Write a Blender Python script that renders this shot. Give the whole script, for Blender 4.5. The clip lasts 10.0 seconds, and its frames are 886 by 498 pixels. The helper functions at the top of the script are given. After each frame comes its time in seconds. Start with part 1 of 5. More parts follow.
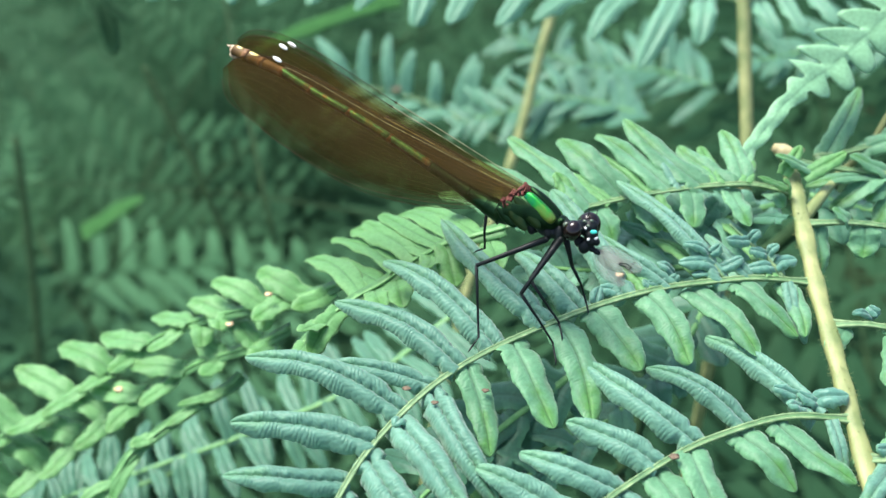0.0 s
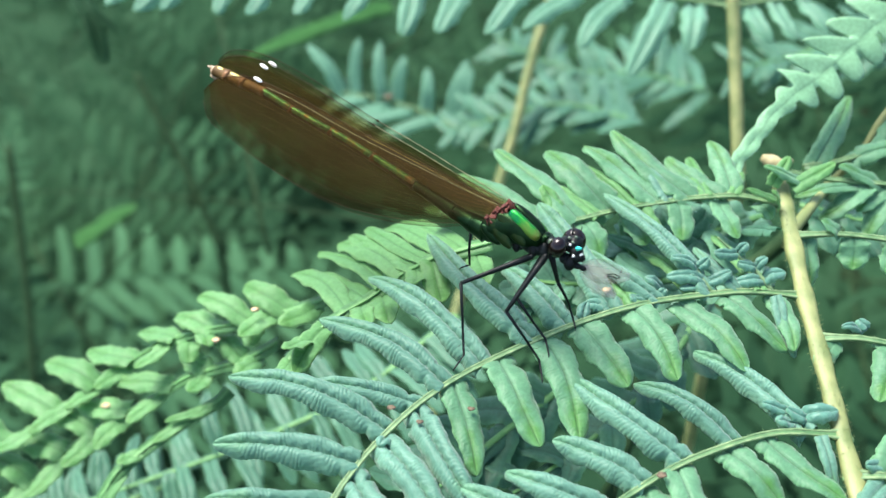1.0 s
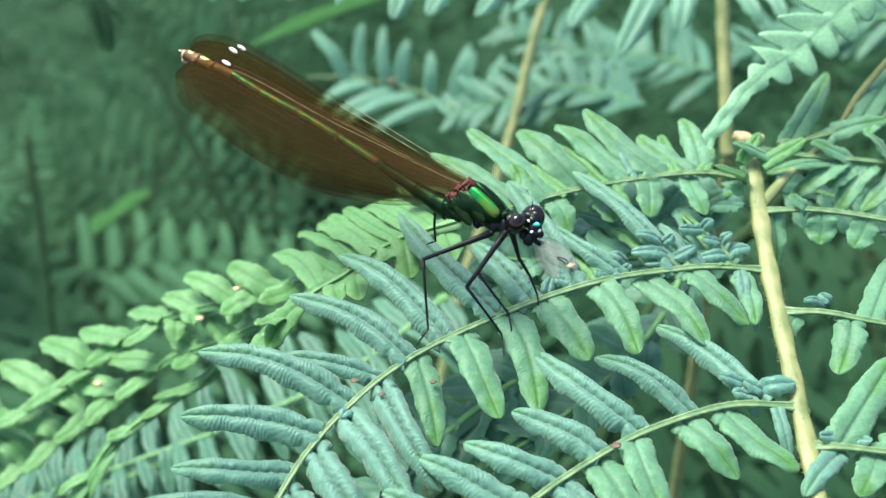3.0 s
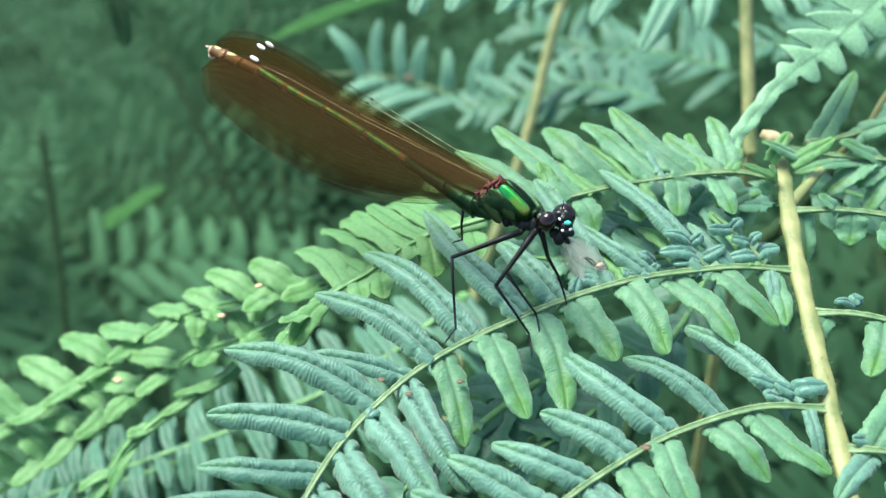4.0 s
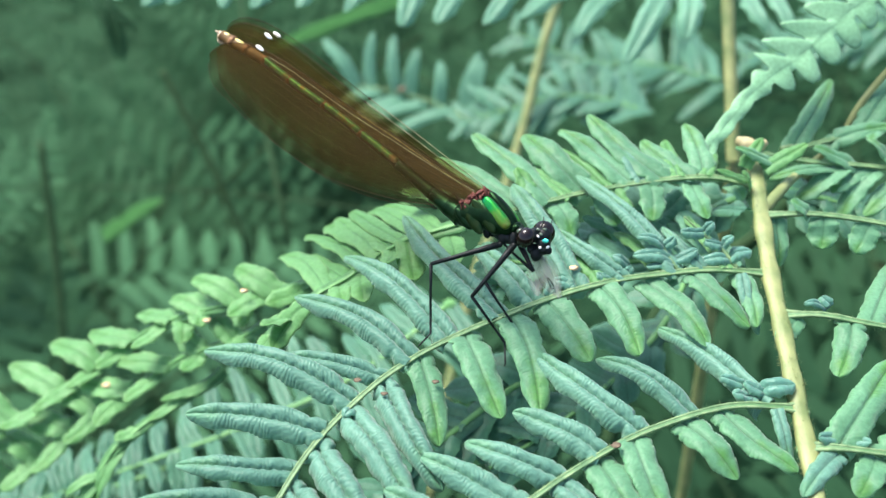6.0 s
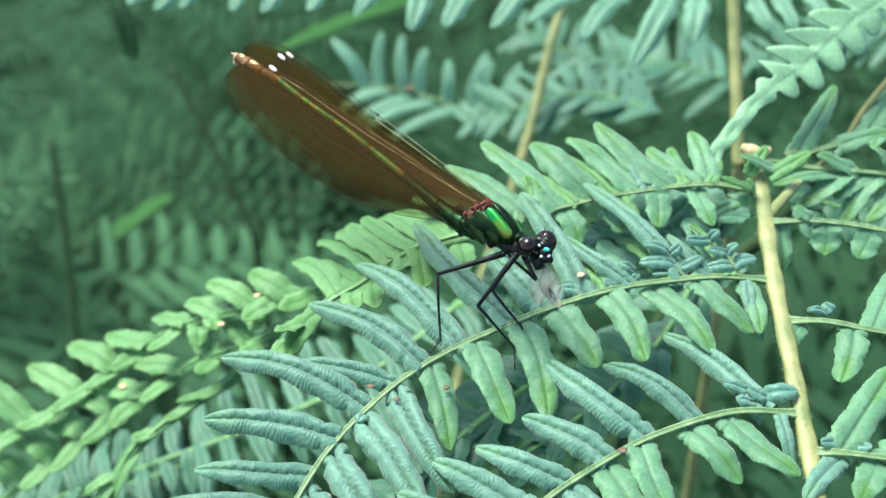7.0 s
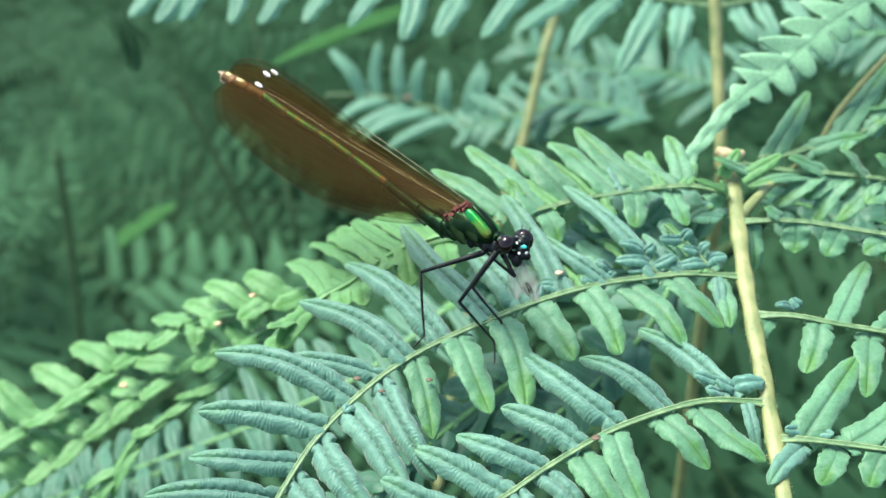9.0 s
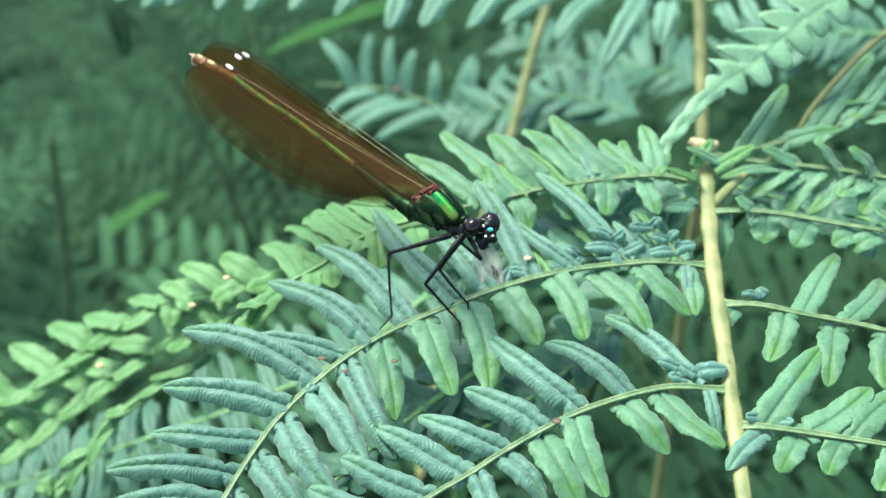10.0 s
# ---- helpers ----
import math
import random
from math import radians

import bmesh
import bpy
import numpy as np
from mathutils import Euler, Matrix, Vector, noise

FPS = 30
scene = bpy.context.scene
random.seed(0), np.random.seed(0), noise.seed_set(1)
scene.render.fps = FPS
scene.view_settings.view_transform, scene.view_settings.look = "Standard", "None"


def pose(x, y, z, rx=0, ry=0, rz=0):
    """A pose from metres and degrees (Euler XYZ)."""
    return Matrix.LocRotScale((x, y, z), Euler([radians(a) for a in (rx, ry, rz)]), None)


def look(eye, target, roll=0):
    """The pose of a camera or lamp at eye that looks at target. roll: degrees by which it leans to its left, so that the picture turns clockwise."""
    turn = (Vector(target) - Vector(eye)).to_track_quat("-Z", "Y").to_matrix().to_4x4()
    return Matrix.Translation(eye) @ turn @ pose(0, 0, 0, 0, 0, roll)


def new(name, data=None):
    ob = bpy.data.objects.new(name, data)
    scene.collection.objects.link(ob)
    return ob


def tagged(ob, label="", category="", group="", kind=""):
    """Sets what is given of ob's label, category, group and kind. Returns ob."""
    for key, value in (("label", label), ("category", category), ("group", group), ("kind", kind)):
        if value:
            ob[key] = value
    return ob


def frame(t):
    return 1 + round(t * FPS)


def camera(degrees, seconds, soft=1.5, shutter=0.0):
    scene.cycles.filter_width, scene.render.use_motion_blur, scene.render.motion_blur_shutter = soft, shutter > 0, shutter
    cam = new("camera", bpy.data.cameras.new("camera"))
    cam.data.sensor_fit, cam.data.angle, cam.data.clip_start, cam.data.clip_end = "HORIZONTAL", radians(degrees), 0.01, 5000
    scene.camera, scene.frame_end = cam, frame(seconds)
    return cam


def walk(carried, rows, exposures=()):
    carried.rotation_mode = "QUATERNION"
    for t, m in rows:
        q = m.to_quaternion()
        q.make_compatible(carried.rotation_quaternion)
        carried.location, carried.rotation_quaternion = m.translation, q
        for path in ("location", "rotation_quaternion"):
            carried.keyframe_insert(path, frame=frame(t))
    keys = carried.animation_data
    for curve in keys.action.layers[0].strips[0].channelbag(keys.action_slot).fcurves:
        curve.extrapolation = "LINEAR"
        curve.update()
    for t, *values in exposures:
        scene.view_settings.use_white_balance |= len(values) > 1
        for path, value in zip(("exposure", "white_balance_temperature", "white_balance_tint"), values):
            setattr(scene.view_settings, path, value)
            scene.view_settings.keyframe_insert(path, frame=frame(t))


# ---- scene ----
# Camera: handheld, a hand's width above a bracken frond, looking down at it.
cam = camera(45.0, 10.0, 1.5)
cam.data.dof.use_dof = True
cam.data.dof.focus_distance = 0.112
cam.data.dof.aperture_fstop = 29.0
PATH = [
    (0, (0.00000, 0.00000, 1.00000), (0.00000, 0.81915, 0.42642), 0.00),
    (0.5, (0.00166, 0.00036, 0.99896), (0.00718, 0.82185, 0.42877), 0.21),
    (1, (0.00146, 0.00178, 1.00065), (0.00272, 0.82173, 0.42823), -0.40),
    (1.5, (0.00355, 0.00127, 1.00042), (0.00176, 0.82095, 0.42759), -0.65),
    (2, (0.00423, 0.00111, 1.00152), (-0.00922, 0.81963, 0.42720), -1.19),
    (2.5, (0.00645, -0.00084, 1.00063), (-0.01440, 0.81448, 0.42200), -1.05),
    (3, (0.00853, -0.00058, 1.00103), (-0.01924, 0.81169, 0.41841), -1.96),
    (3.2, (0.00640, 0.00039, 1.00123), (-0.02826, 0.80775, 0.41219), -2.00),
    (4.3, (0.00665, 0.00008, 0.99967), (-0.02916, 0.81130, 0.41603), -1.93),
    (4.5, (0.00699, -0.00056, 0.99881), (-0.02685, 0.81048, 0.41480), -1.72),
    (5, (0.00742, 0.00008, 1.00049), (-0.03526, 0.81600, 0.42391), -2.07),
    (5.5, (0.00955, -0.00092, 1.00103), (-0.03226, 0.81902, 0.43011), -2.02),
    (5.7, (0.00901, -0.00199, 1.00081), (-0.02492, 0.81619, 0.42685), -1.94),
    (6.8, (0.01192, -0.00244, 1.00223), (-0.05103, 0.81677, 0.43220), -3.18),
    (7, (0.00931, -0.00323, 1.00404), (-0.03664, 0.80965, 0.42343), -2.56),
    (7.5, (0.00938, -0.00568, 1.00337), (-0.04456, 0.81003, 0.42743), -1.79),
    (8, (0.01389, -0.00678, 1.00440), (-0.03630, 0.81212, 0.43266), -2.20),
    (8.5, (0.01490, -0.00830, 1.00535), (-0.03974, 0.81127, 0.43498), -2.24),
    (9, (0.01218, -0.00854, 1.00612), (-0.03940, 0.80999, 0.43397), -3.01),
    (9.5, (0.01280, -0.00766, 1.00505), (-0.03681, 0.80797, 0.42860), -2.50),
    (10, (0.01601, -0.00977, 1.00481), (-0.03685, 0.80773, 0.43130), -1.99),
]
walk(cam, [(t, look(eye, target, roll)) for t, eye, target, roll in PATH])

# World and light: a bright overcast sky over an open thicket.
world = bpy.data.worlds.new("overcast_sky")
scene.world = world
world.use_nodes = True
wn, wl = world.node_tree.nodes, world.node_tree.links
sky = wn.new("ShaderNodeTexSky")
sky.sky_type, sky.sun_disc = "NISHITA", False
sky.sun_elevation, sky.sun_rotation = radians(70), radians(-61)
sky.air_density, sky.dust_density, sky.ozone_density = 1.0, 2.0, 1.5
wl.new(sky.outputs["Color"], wn["Background"].inputs["Color"])
wn["Background"].inputs["Strength"].default_value = 0.14
sun_data = bpy.data.lights.new("sun", "SUN")
sun_data.energy, sun_data.angle, sun_data.color = 3.35, radians(26), (1.0, 0.965, 0.91)
sun = new("sun", sun_data)
sun.matrix_world = look((-0.9, 0.5, 3), (0.0, 0.1, 0.92))
scene.view_settings.exposure = 1.31

MM = 0.001
ORIGIN = Vector((0.045, 0.100, 0.920))   # where the main frond's pinnae meet its rachis


# ---- materials ----
def material(name):
    m = bpy.data.materials.new(name)
    m.use_nodes = True
    nt = m.node_tree
    return m, nt.nodes, nt.links, nt.nodes["Principled BSDF"]


def ramp(nodes, stops):
    r = nodes.new("ShaderNodeValToRGB")
    e = r.color_ramp.elements
    while len(e) < len(stops):
        e.new(0.5)
    for el, (p, c) in zip(e, stops):
        el.position, el.color = p, (*c, 1)
    return r


def node_math(n, l, op, a, b=None, c=None):
    """A math node; numbers become constants, sockets become links."""
    m = n.new("ShaderNodeMath")
    m.operation = op
    for i, v in enumerate((a, b, c)):
        if isinstance(v, (int, float)):
            m.inputs[i].default_value = v
        elif v is not None:
            l.new(v, m.inputs[i])
    return m.outputs[0]


def node_noise(n, l, tex, scale, detail):
    no = n.new("ShaderNodeTexNoise")
    no.inputs["Scale"].default_value, no.inputs["Detail"].default_value = scale, detail
    l.new(tex.outputs["Object"], no.inputs["Vector"])
    return no.outputs["Fac"]


def node_mix(n, l, fac, a, b, blend="MIX"):
    m = n.new("ShaderNodeMix")
    m.data_type, m.blend_type = "RGBA", blend
    for i, v in ((0, fac), (6, a), (7, b)):
        if isinstance(v, (int, float)):
            m.inputs[i].default_value = v
        elif isinstance(v, tuple):
            m.inputs[i].default_value = (*v, 1)
        else:
            l.new(v, m.inputs[i])
    return m.outputs[2]


def leaf_material(name, dark, light, edge, rough=0.42, through_light=0.25, ridge=0.5, sheen=0.2, core=(0.085, 0.27, 0.045), streak=0.0):
    """Fern blade: green with mottling, a paler margin, a fresher green streak towards the tip, furrows between the side veins,
    a little light through the blade and a waxy gloss."""
    m, n, l, b = material(name)
    tex = n.new("ShaderNodeTexCoord")
    big, mid_n, fine = (node_noise(n, l, tex, *q) for q in ((160, 4), (650, 3), (2100, 5)))
    info = n.new("ShaderNodeObjectInfo")
    tone = node_math(n, l, "MULTIPLY_ADD", info.outputs["Random"], 0.42, node_math(n, l, "MULTIPLY_ADD", big, 0.75, -0.1))
    col = ramp(n, [(0.15, dark), (0.85, light)])
    l.new(tone, col.inputs["Fac"])
    at = n.new("ShaderNodeAttribute")
    at.attribute_name = "margin"
    ve = n.new("ShaderNodeAttribute")
    ve.attribute_name = "vein"
    sep = n.new("ShaderNodeSeparateXYZ")
    l.new(ve.outputs["Vector"], sep.inputs[0])
    paint = col.outputs["Color"]
    if streak:
        # fresher green along the middle, wider towards the tip, with an uneven border
        reach = node_math(n, l, "MULTIPLY_ADD", sep.outputs["Z"], 1.25, node_math(n, l, "MULTIPLY_ADD", mid_n, 1.1, -0.95))
        inner = node_math(n, l, "SUBTRACT", reach, node_math(n, l, "MULTIPLY", sep.outputs["Y"], 0.60))
        sr = ramp(n, [(0.10, (0, 0, 0)), (0.62, (1, 1, 1))])
        l.new(inner, sr.inputs["Fac"])
        paint = node_mix(n, l, node_math(n, l, "MULTIPLY", sr.outputs["Color"], streak), paint, core)
    paint = node_mix(n, l, at.outputs["Fac"], paint, edge)
    fr = ramp(n, [(0.3, (0.62, 0.66, 0.60)), (0.62, (1.14, 1.12, 1.14))])
    l.new(fine, fr.inputs["Fac"])
    paint = node_mix(n, l, 0.5, paint, fr.outputs["Color"], "MULTIPLY")
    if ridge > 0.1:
        # the sunken midrib's shade is put into the colour as a dark line
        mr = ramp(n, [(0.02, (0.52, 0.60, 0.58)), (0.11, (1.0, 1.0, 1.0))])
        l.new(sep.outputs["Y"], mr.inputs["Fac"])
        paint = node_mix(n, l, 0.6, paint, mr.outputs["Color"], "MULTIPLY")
    wave = node_math(n, l, "SINE", node_math(n, l, "MULTIPLY", sep.outputs["X"], math.pi))
    furrow = node_math(n, l, "POWER", node_math(n, l, "ABSOLUTE", wave), 0.6)
    if ridge > 0.3:
        # shading of the furrows and ridges between side veins is put into the colour
        vr = ramp(n, [(0.10, (0.70, 0.76, 0.74)), (0.5, (1.03, 1.02, 1.03))])
        l.new(furrow, vr.inputs["Fac"])
        away = node_math(n, l, "MINIMUM", node_math(n, l, "MULTIPLY", sep.outputs["Y"], 4.0), ridge)
        paint = node_mix(n, l, away, paint, vr.outputs["Color"], "MULTIPLY")
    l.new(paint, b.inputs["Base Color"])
    b.inputs["Roughness"].default_value = rough
    b.inputs["Specular IOR Level"].default_value = 0.4 if sheen else 0.04
    grain = node_math(n, l, "MULTIPLY_ADD", furrow, ridge, node_math(n, l, "MULTIPLY_ADD", mid_n, 0.7, fine))
    bump = n.new("ShaderNodeBump")
    bump.inputs["Strength"].default_value, bump.inputs["Distance"].default_value = 0.45, 0.0001
    l.new(grain, bump.inputs["Height"])
    l.new(bump.outputs["Normal"], b.inputs["Normal"])
    b.inputs["Sheen Weight"].default_value, b.inputs["Sheen Roughness"].default_value = sheen, 0.5
    tr = n.new("ShaderNodeBsdfTranslucent")
    l.new(paint, tr.inputs["Color"])
    ms = n.new("ShaderNodeMixShader")
    ms.inputs[0].default_value = through_light
    l.new(b.outputs[0], ms.inputs[1])
    l.new(tr.outputs[0], ms.inputs[2])
    l.new(ms.outputs[0], n["Material Output"].inputs["Surface"])
    return m


def plain_material(name, a, c, rough, scale=600, metal=0.0, bump=0.2, dist=0.0002, gloss=0.5):
    m, n, l, b = material(name)
    tex = n.new("ShaderNodeTexCoord")
    no = n.new("ShaderNodeTexNoise")
    no.inputs["Scale"].default_value, no.inputs["Detail"].default_value = scale, 6
    l.new(tex.outputs["Object"], no.inputs["Vector"])
    col = ramp(n, [(0.3, a), (0.7, c)])
    l.new(no.outputs["Fac"], col.inputs["Fac"])
    l.new(col.outputs["Color"], b.inputs["Base Color"])
    b.inputs["Roughness"].default_value, b.inputs["Metallic"].default_value = rough, metal
    b.inputs["Specular IOR Level"].default_value = gloss
    bp = n.new("ShaderNodeBump")
    bp.inputs["Strength"].default_value, bp.inputs["Distance"].default_value = bump, dist
    l.new(no.outputs["Fac"], bp.inputs["Height"])
    l.new(bp.outputs["Normal"], b.inputs["Normal"])
    return m


LEAF = leaf_material("bracken_leaf", (0.064, 0.184, 0.122), (0.132, 0.310, 0.212), (0.15, 0.36, 0.19), 0.52, 0.2, 0.5, 0.3, (0.09, 0.27, 0.07), 0.35)
LEAF_GREEN = leaf_material("fresh_bracken_leaf", (0.072, 0.21, 0.098), (0.130, 0.325, 0.165), (0.17, 0.41, 0.18), 0.52, 0.25, 0.34, 0.25, (0.066, 0.225, 0.034), 0.9)
LEAF_YOUNG = leaf_material("young_bracken_leaf", (0.088, 0.262, 0.078), (0.155, 0.370, 0.130), (0.22, 0.44, 0.155), 0.55, 0.3, 0.2, 0.15, (0.066, 0.23, 0.034), 0.75)
# Paler copy for leaves behind: gloss and light on them are in the colour.
LEAF_MINT = leaf_material("pale_lit_bracken_leaf", (0.100, 0.270, 0.165), (0.160, 0.375, 0.240), (0.18, 0.42, 0.25), 0.5, 0.3, 0.12, 0.2)
LEAF_PALE = leaf_material("mint_bracken_tip", (0.19, 0.43, 0.22), (0.29, 0.55, 0.31), (0.32, 0.58, 0.33), 0.5, 0.3, 0.12, 0.1)
LEAF_DARK = leaf_material("crimped_leaf", (0.06, 0.18, 0.13), (0.105, 0.275, 0.19), (0.12, 0.31, 0.17), 0.42, 0.15, 0.4, 0.3)
# Darker copy for fronds below and behind, their shade put into the colour.
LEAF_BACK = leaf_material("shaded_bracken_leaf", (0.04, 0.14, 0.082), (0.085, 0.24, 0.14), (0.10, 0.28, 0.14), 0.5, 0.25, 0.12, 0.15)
# Thicket shade is put into this dark green; two dark leaves share it.
LEAF_DEEP = leaf_material("dark_shade_bracken_leaf", (0.008, 0.029, 0.012), (0.022, 0.066, 0.029), (0.066, 0.170, 0.080), 0.6, 0.2, 0.1, 0.0)
LEAF_SOFT = leaf_material("soft_green_leaf", (0.045, 0.150, 0.045), (0.085, 0.225, 0.070), (0.08, 0.21, 0.08), 0.75, 0.35, 0.1, 0.0)
RIB = plain_material("pinna_midrib", (0.058, 0.145, 0.052), (0.105, 0.22, 0.080), 0.5, 900)
RIB_EDGE = plain_material("pale_rib_edge", (0.08, 0.17, 0.065), (0.23, 0.33, 0.15), 0.65, 900, 0, 0.6)
RIB_GREEN = plain_material("green_midrib", (0.07, 0.22, 0.06), (0.14, 0.32, 0.10), 0.55, 900)
STALK = plain_material("straw_rachis", (0.12, 0.17, 0.052), (0.30, 0.32, 0.125), 0.55, 300, 0, 0.3)
PALE_STALK = plain_material("pale_tan_fork", (0.28, 0.24, 0.11), (0.48, 0.42, 0.22), 0.6, 700)
STALK_DRY = plain_material("tan_stalk", (0.155, 0.18, 0.06), (0.265, 0.28, 0.115), 0.6, 500, 0, 0.2, 0.0002, 0.25)
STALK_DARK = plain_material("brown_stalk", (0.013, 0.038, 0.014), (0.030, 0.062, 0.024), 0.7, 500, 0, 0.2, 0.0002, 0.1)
GALL = plain_material("pale_orange_gall", (0.55, 0.36, 0.18), (0.75, 0.55, 0.33), 0.6, 1500)
SCAR = plain_material("brown_leaf_scar", (0.07, 0.05, 0.03), (0.19, 0.14, 0.085), 0.8, 1500)
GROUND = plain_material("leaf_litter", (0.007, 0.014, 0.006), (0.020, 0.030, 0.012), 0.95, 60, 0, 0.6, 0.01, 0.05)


# ---- mesh helpers ----
def mesh_object(name, verts, faces, mat, parent=None, label="", loc=(0, 0, 0), attr=None, vein=None):
    me = bpy.data.meshes.new(name)
    me.from_pydata(verts, [], faces)
    me.polygons.foreach_set("use_smooth", [True] * len(me.polygons))
    if attr is not None:
        a = me.attributes.new("margin", "FLOAT", "POINT")
        a.data.foreach_set("value", attr)
    if vein is not None:
        a = me.attributes.new("vein", "FLOAT_VECTOR", "POINT")
        a.data.foreach_set("vector", [c for p in vein for c in p])
    me.materials.append(mat)
    ob = new(name, me)
    ob.location = loc
    if parent is not None:
        ob.parent = parent
    if label:
        tagged(ob, label)
    return ob


def curve_points(pts, n):
    """Points of a smooth line through pts, n from one to the next."""
    p = [Vector(q) for q in pts]
    p = [2 * p[0] - p[1]] + p + [2 * p[-1] - p[-2]]
    out = []
    for i in range(1, len(p) - 2):
        a, b, c, d = p[i - 1:i + 3]
        for k in range(n):
            u = k / n
            out.append(0.5 * (2 * b + (c - a) * u + (2 * a - 5 * b + 4 * c - d) * u * u + (3 * b - a - 3 * c + d) * u ** 3))
    out.append(p[-2])
    return out


def tube(pts, radii, sides=8, flat=1.0, groove=0.0, up=Vector((0, 0, 1))):
    """A closed tube along pts, flattened by flat, with a groove along its upper side."""
    verts, faces = [], []
    n = len(pts)
    for i, p in enumerate(pts):
        t = (pts[min(i + 1, n - 1)] - pts[max(i - 1, 0)]).normalized()
        s = t.cross(up)
        s = s.normalized() if s.length > 1e-6 else t.orthogonal().normalized()
        u = s.cross(t)
        for k in range(sides):
            a = 2 * math.pi * (k + 0.5) / sides
            r = radii[i]
            h = math.sin(a) * flat
            if groove and math.sin(a) > 0.8:
                h -= groove
            verts.append(p + s * (math.cos(a) * r) + u * (h * r))
    for i in range(n - 1):
        for k in range(sides):
            j = (k + 1) % sides
            faces.append((i * sides + k, i * sides + j, (i + 1) * sides + j, (i + 1) * sides + k))
    faces.append(tuple(range(sides - 1, -1, -1)))
    faces.append(tuple((n - 1) * sides + k for k in range(sides)))
    return verts, faces


def join(lists):
    verts, faces = [], []
    for v, f in lists:
        k = len(verts)
        verts += v
        faces += [tuple(i + k for i in q) for q in f]
    return verts, faces


GRIDS = {}


def grid_faces(rows, cols):
    """Quads of a sheet of rows by cols points."""
    if (rows, cols) not in GRIDS:
        i, j = np.meshgrid(np.arange(rows - 1), np.arange(cols - 1), indexing="ij")
        a = (i * cols + j).ravel()
        GRIDS[rows, cols] = [tuple(q) for q in np.stack([a, a + 1, a + cols + 1, a + cols], 1).tolist()]
    return GRIDS[rows, cols]


def leaflet(vec, width, normal, rng, quilt=1.0, droop=0.12, detail=2, round_tip=0, relief=1.0):
    """A fern leaflet from (0, 0, 0) to vec: tongue-shaped, each half a pillow beside the sunken zigzag midrib, furrowed between
    the side veins, the margin finely toothed and rolled under. Returns verts, faces, the margin weight of each vertex, and its
    place: furrow along, share of the half-width, share of the length."""
    L = vec.length
    ax = vec.normalized()
    side = ax.cross(normal).normalized()
    nrm = side.cross(ax).normalized()
    period = 0.00056 * rng.uniform(0.9, 1.15)
    if detail == 2:
        nu, half = (max(24, min(170, int(L / 0.0001))), 9 if L > 0.0085 else 6)
    else:
        nu, half = ((6, 1), (18, 3))[detail]
    tilt, sweep, wob = rng.uniform(-0.22, 0.22), rng.uniform(-0.06, 0.06), rng.uniform(0, 6)
    notch, roll, p1, p2 = rng.uniform(0.05, 0.35), rng.uniform(0.8, 1.2) * relief, rng.uniform(0, 6), rng.uniform(0, 6)
    u = np.linspace(0, 1, nu + 1)[:, None]
    v = np.linspace(-1, 1, 2 * half + 1)[None, :]
    v = np.sign(v) * np.abs(v) ** 1.2 + 0 * u
    u = u + 0 * v
    a = np.abs(v)
    ps = np.where(v < 0, p1, p2)
    if round_tip == 2:
        shape = (0.78 + 0.22 * np.sin(np.minimum(1, u * 1.5) * math.pi / 2)) * np.maximum(0, 1 - u ** 3.4) ** 0.5
    elif round_tip:
        shape = (0.72 + 0.3 * np.sin(np.minimum(1, u * 1.25) * math.pi * 0.8)) * np.maximum(0, 1 - u ** 4) ** 0.5
    else:
        shape = (1 - 0.22 * u) * np.maximum(0, 1 - u ** 5) ** 0.5 * (0.85 + 0.15 * np.minimum(1, u / 0.1)) * (1 - notch * np.exp(-((u - 0.12) / 0.025) ** 2))
    shape = np.maximum(shape, 0.03)
    hw = 0.5 * width * shape
    # furrows, counted along the blade, run obliquely from the midrib towards the tip
    phase = (u * L - 0.85 * a * hw) / period + 0.7 * np.sin(9 * u + ps + 1.5 * a) + 0.45 * np.sin(23 * u + 2.2 * ps + 3 * a) + 0.22 * np.sin(51 * u + 3 * ps + 5 * a) + ps
    ridge = np.abs(np.sin(math.pi * phase)) ** 0.6
    if detail < 2:
        ridge = 0 * phase
    hw = hw * (1 + 0.09 * quilt * (ridge - 0.6) * a ** 3 + (0.045 * np.sin(17 * u + ps) + 0.035 * np.sin(33 * u + 2 * ps)) * a)
    y = v * hw * (1 - 0.06 * a * a)
    line = 0.06 * relief ** 2 * np.sin(math.pi * u * L / period) * (detail == 2)
    z = 0.24 * hw * roll * (1 - (2 * a - 0.95) ** 2) - 0.34 * hw * roll * a ** 5 - 0.26 * roll * hw * np.exp(-((v - line) / 0.07) ** 2)
    depth = 0.5 + 0.35 * np.sin(11 * u + 2.7 * ps) + 0.35 * np.sin(27 * u + 1.3 * ps + 4 * a)
    z = z + 0.00018 * quilt * (0.25 + 0.75 * relief) * ridge * np.clip(depth, 0.12, 1.2) * np.minimum(1, a / 0.12) * (1 - 0.55 * a) * np.minimum(1, (1 - u) * 6)
    z = z + 0.009 * quilt * width * np.sin(2 * math.pi * phase / 5.3 + ps) * np.sin(math.pi * np.minimum(1, a * 0.9))
    z = z + y * tilt + width * 0.08 * np.sin(wob + 5 * u) + width * 0.06 * a * a * np.sin(13 * u + ps)
    z = z + L * droop * (2 * u * (1 - u) - 0.35 * u ** 3 + 0.35 * u)
    y = y + L * sweep * np.sin(u * math.pi)
    weight = np.minimum(1, np.maximum(0.75 * a ** 9, 0.25 * np.maximum(0, (u - 0.85) / 0.15)))
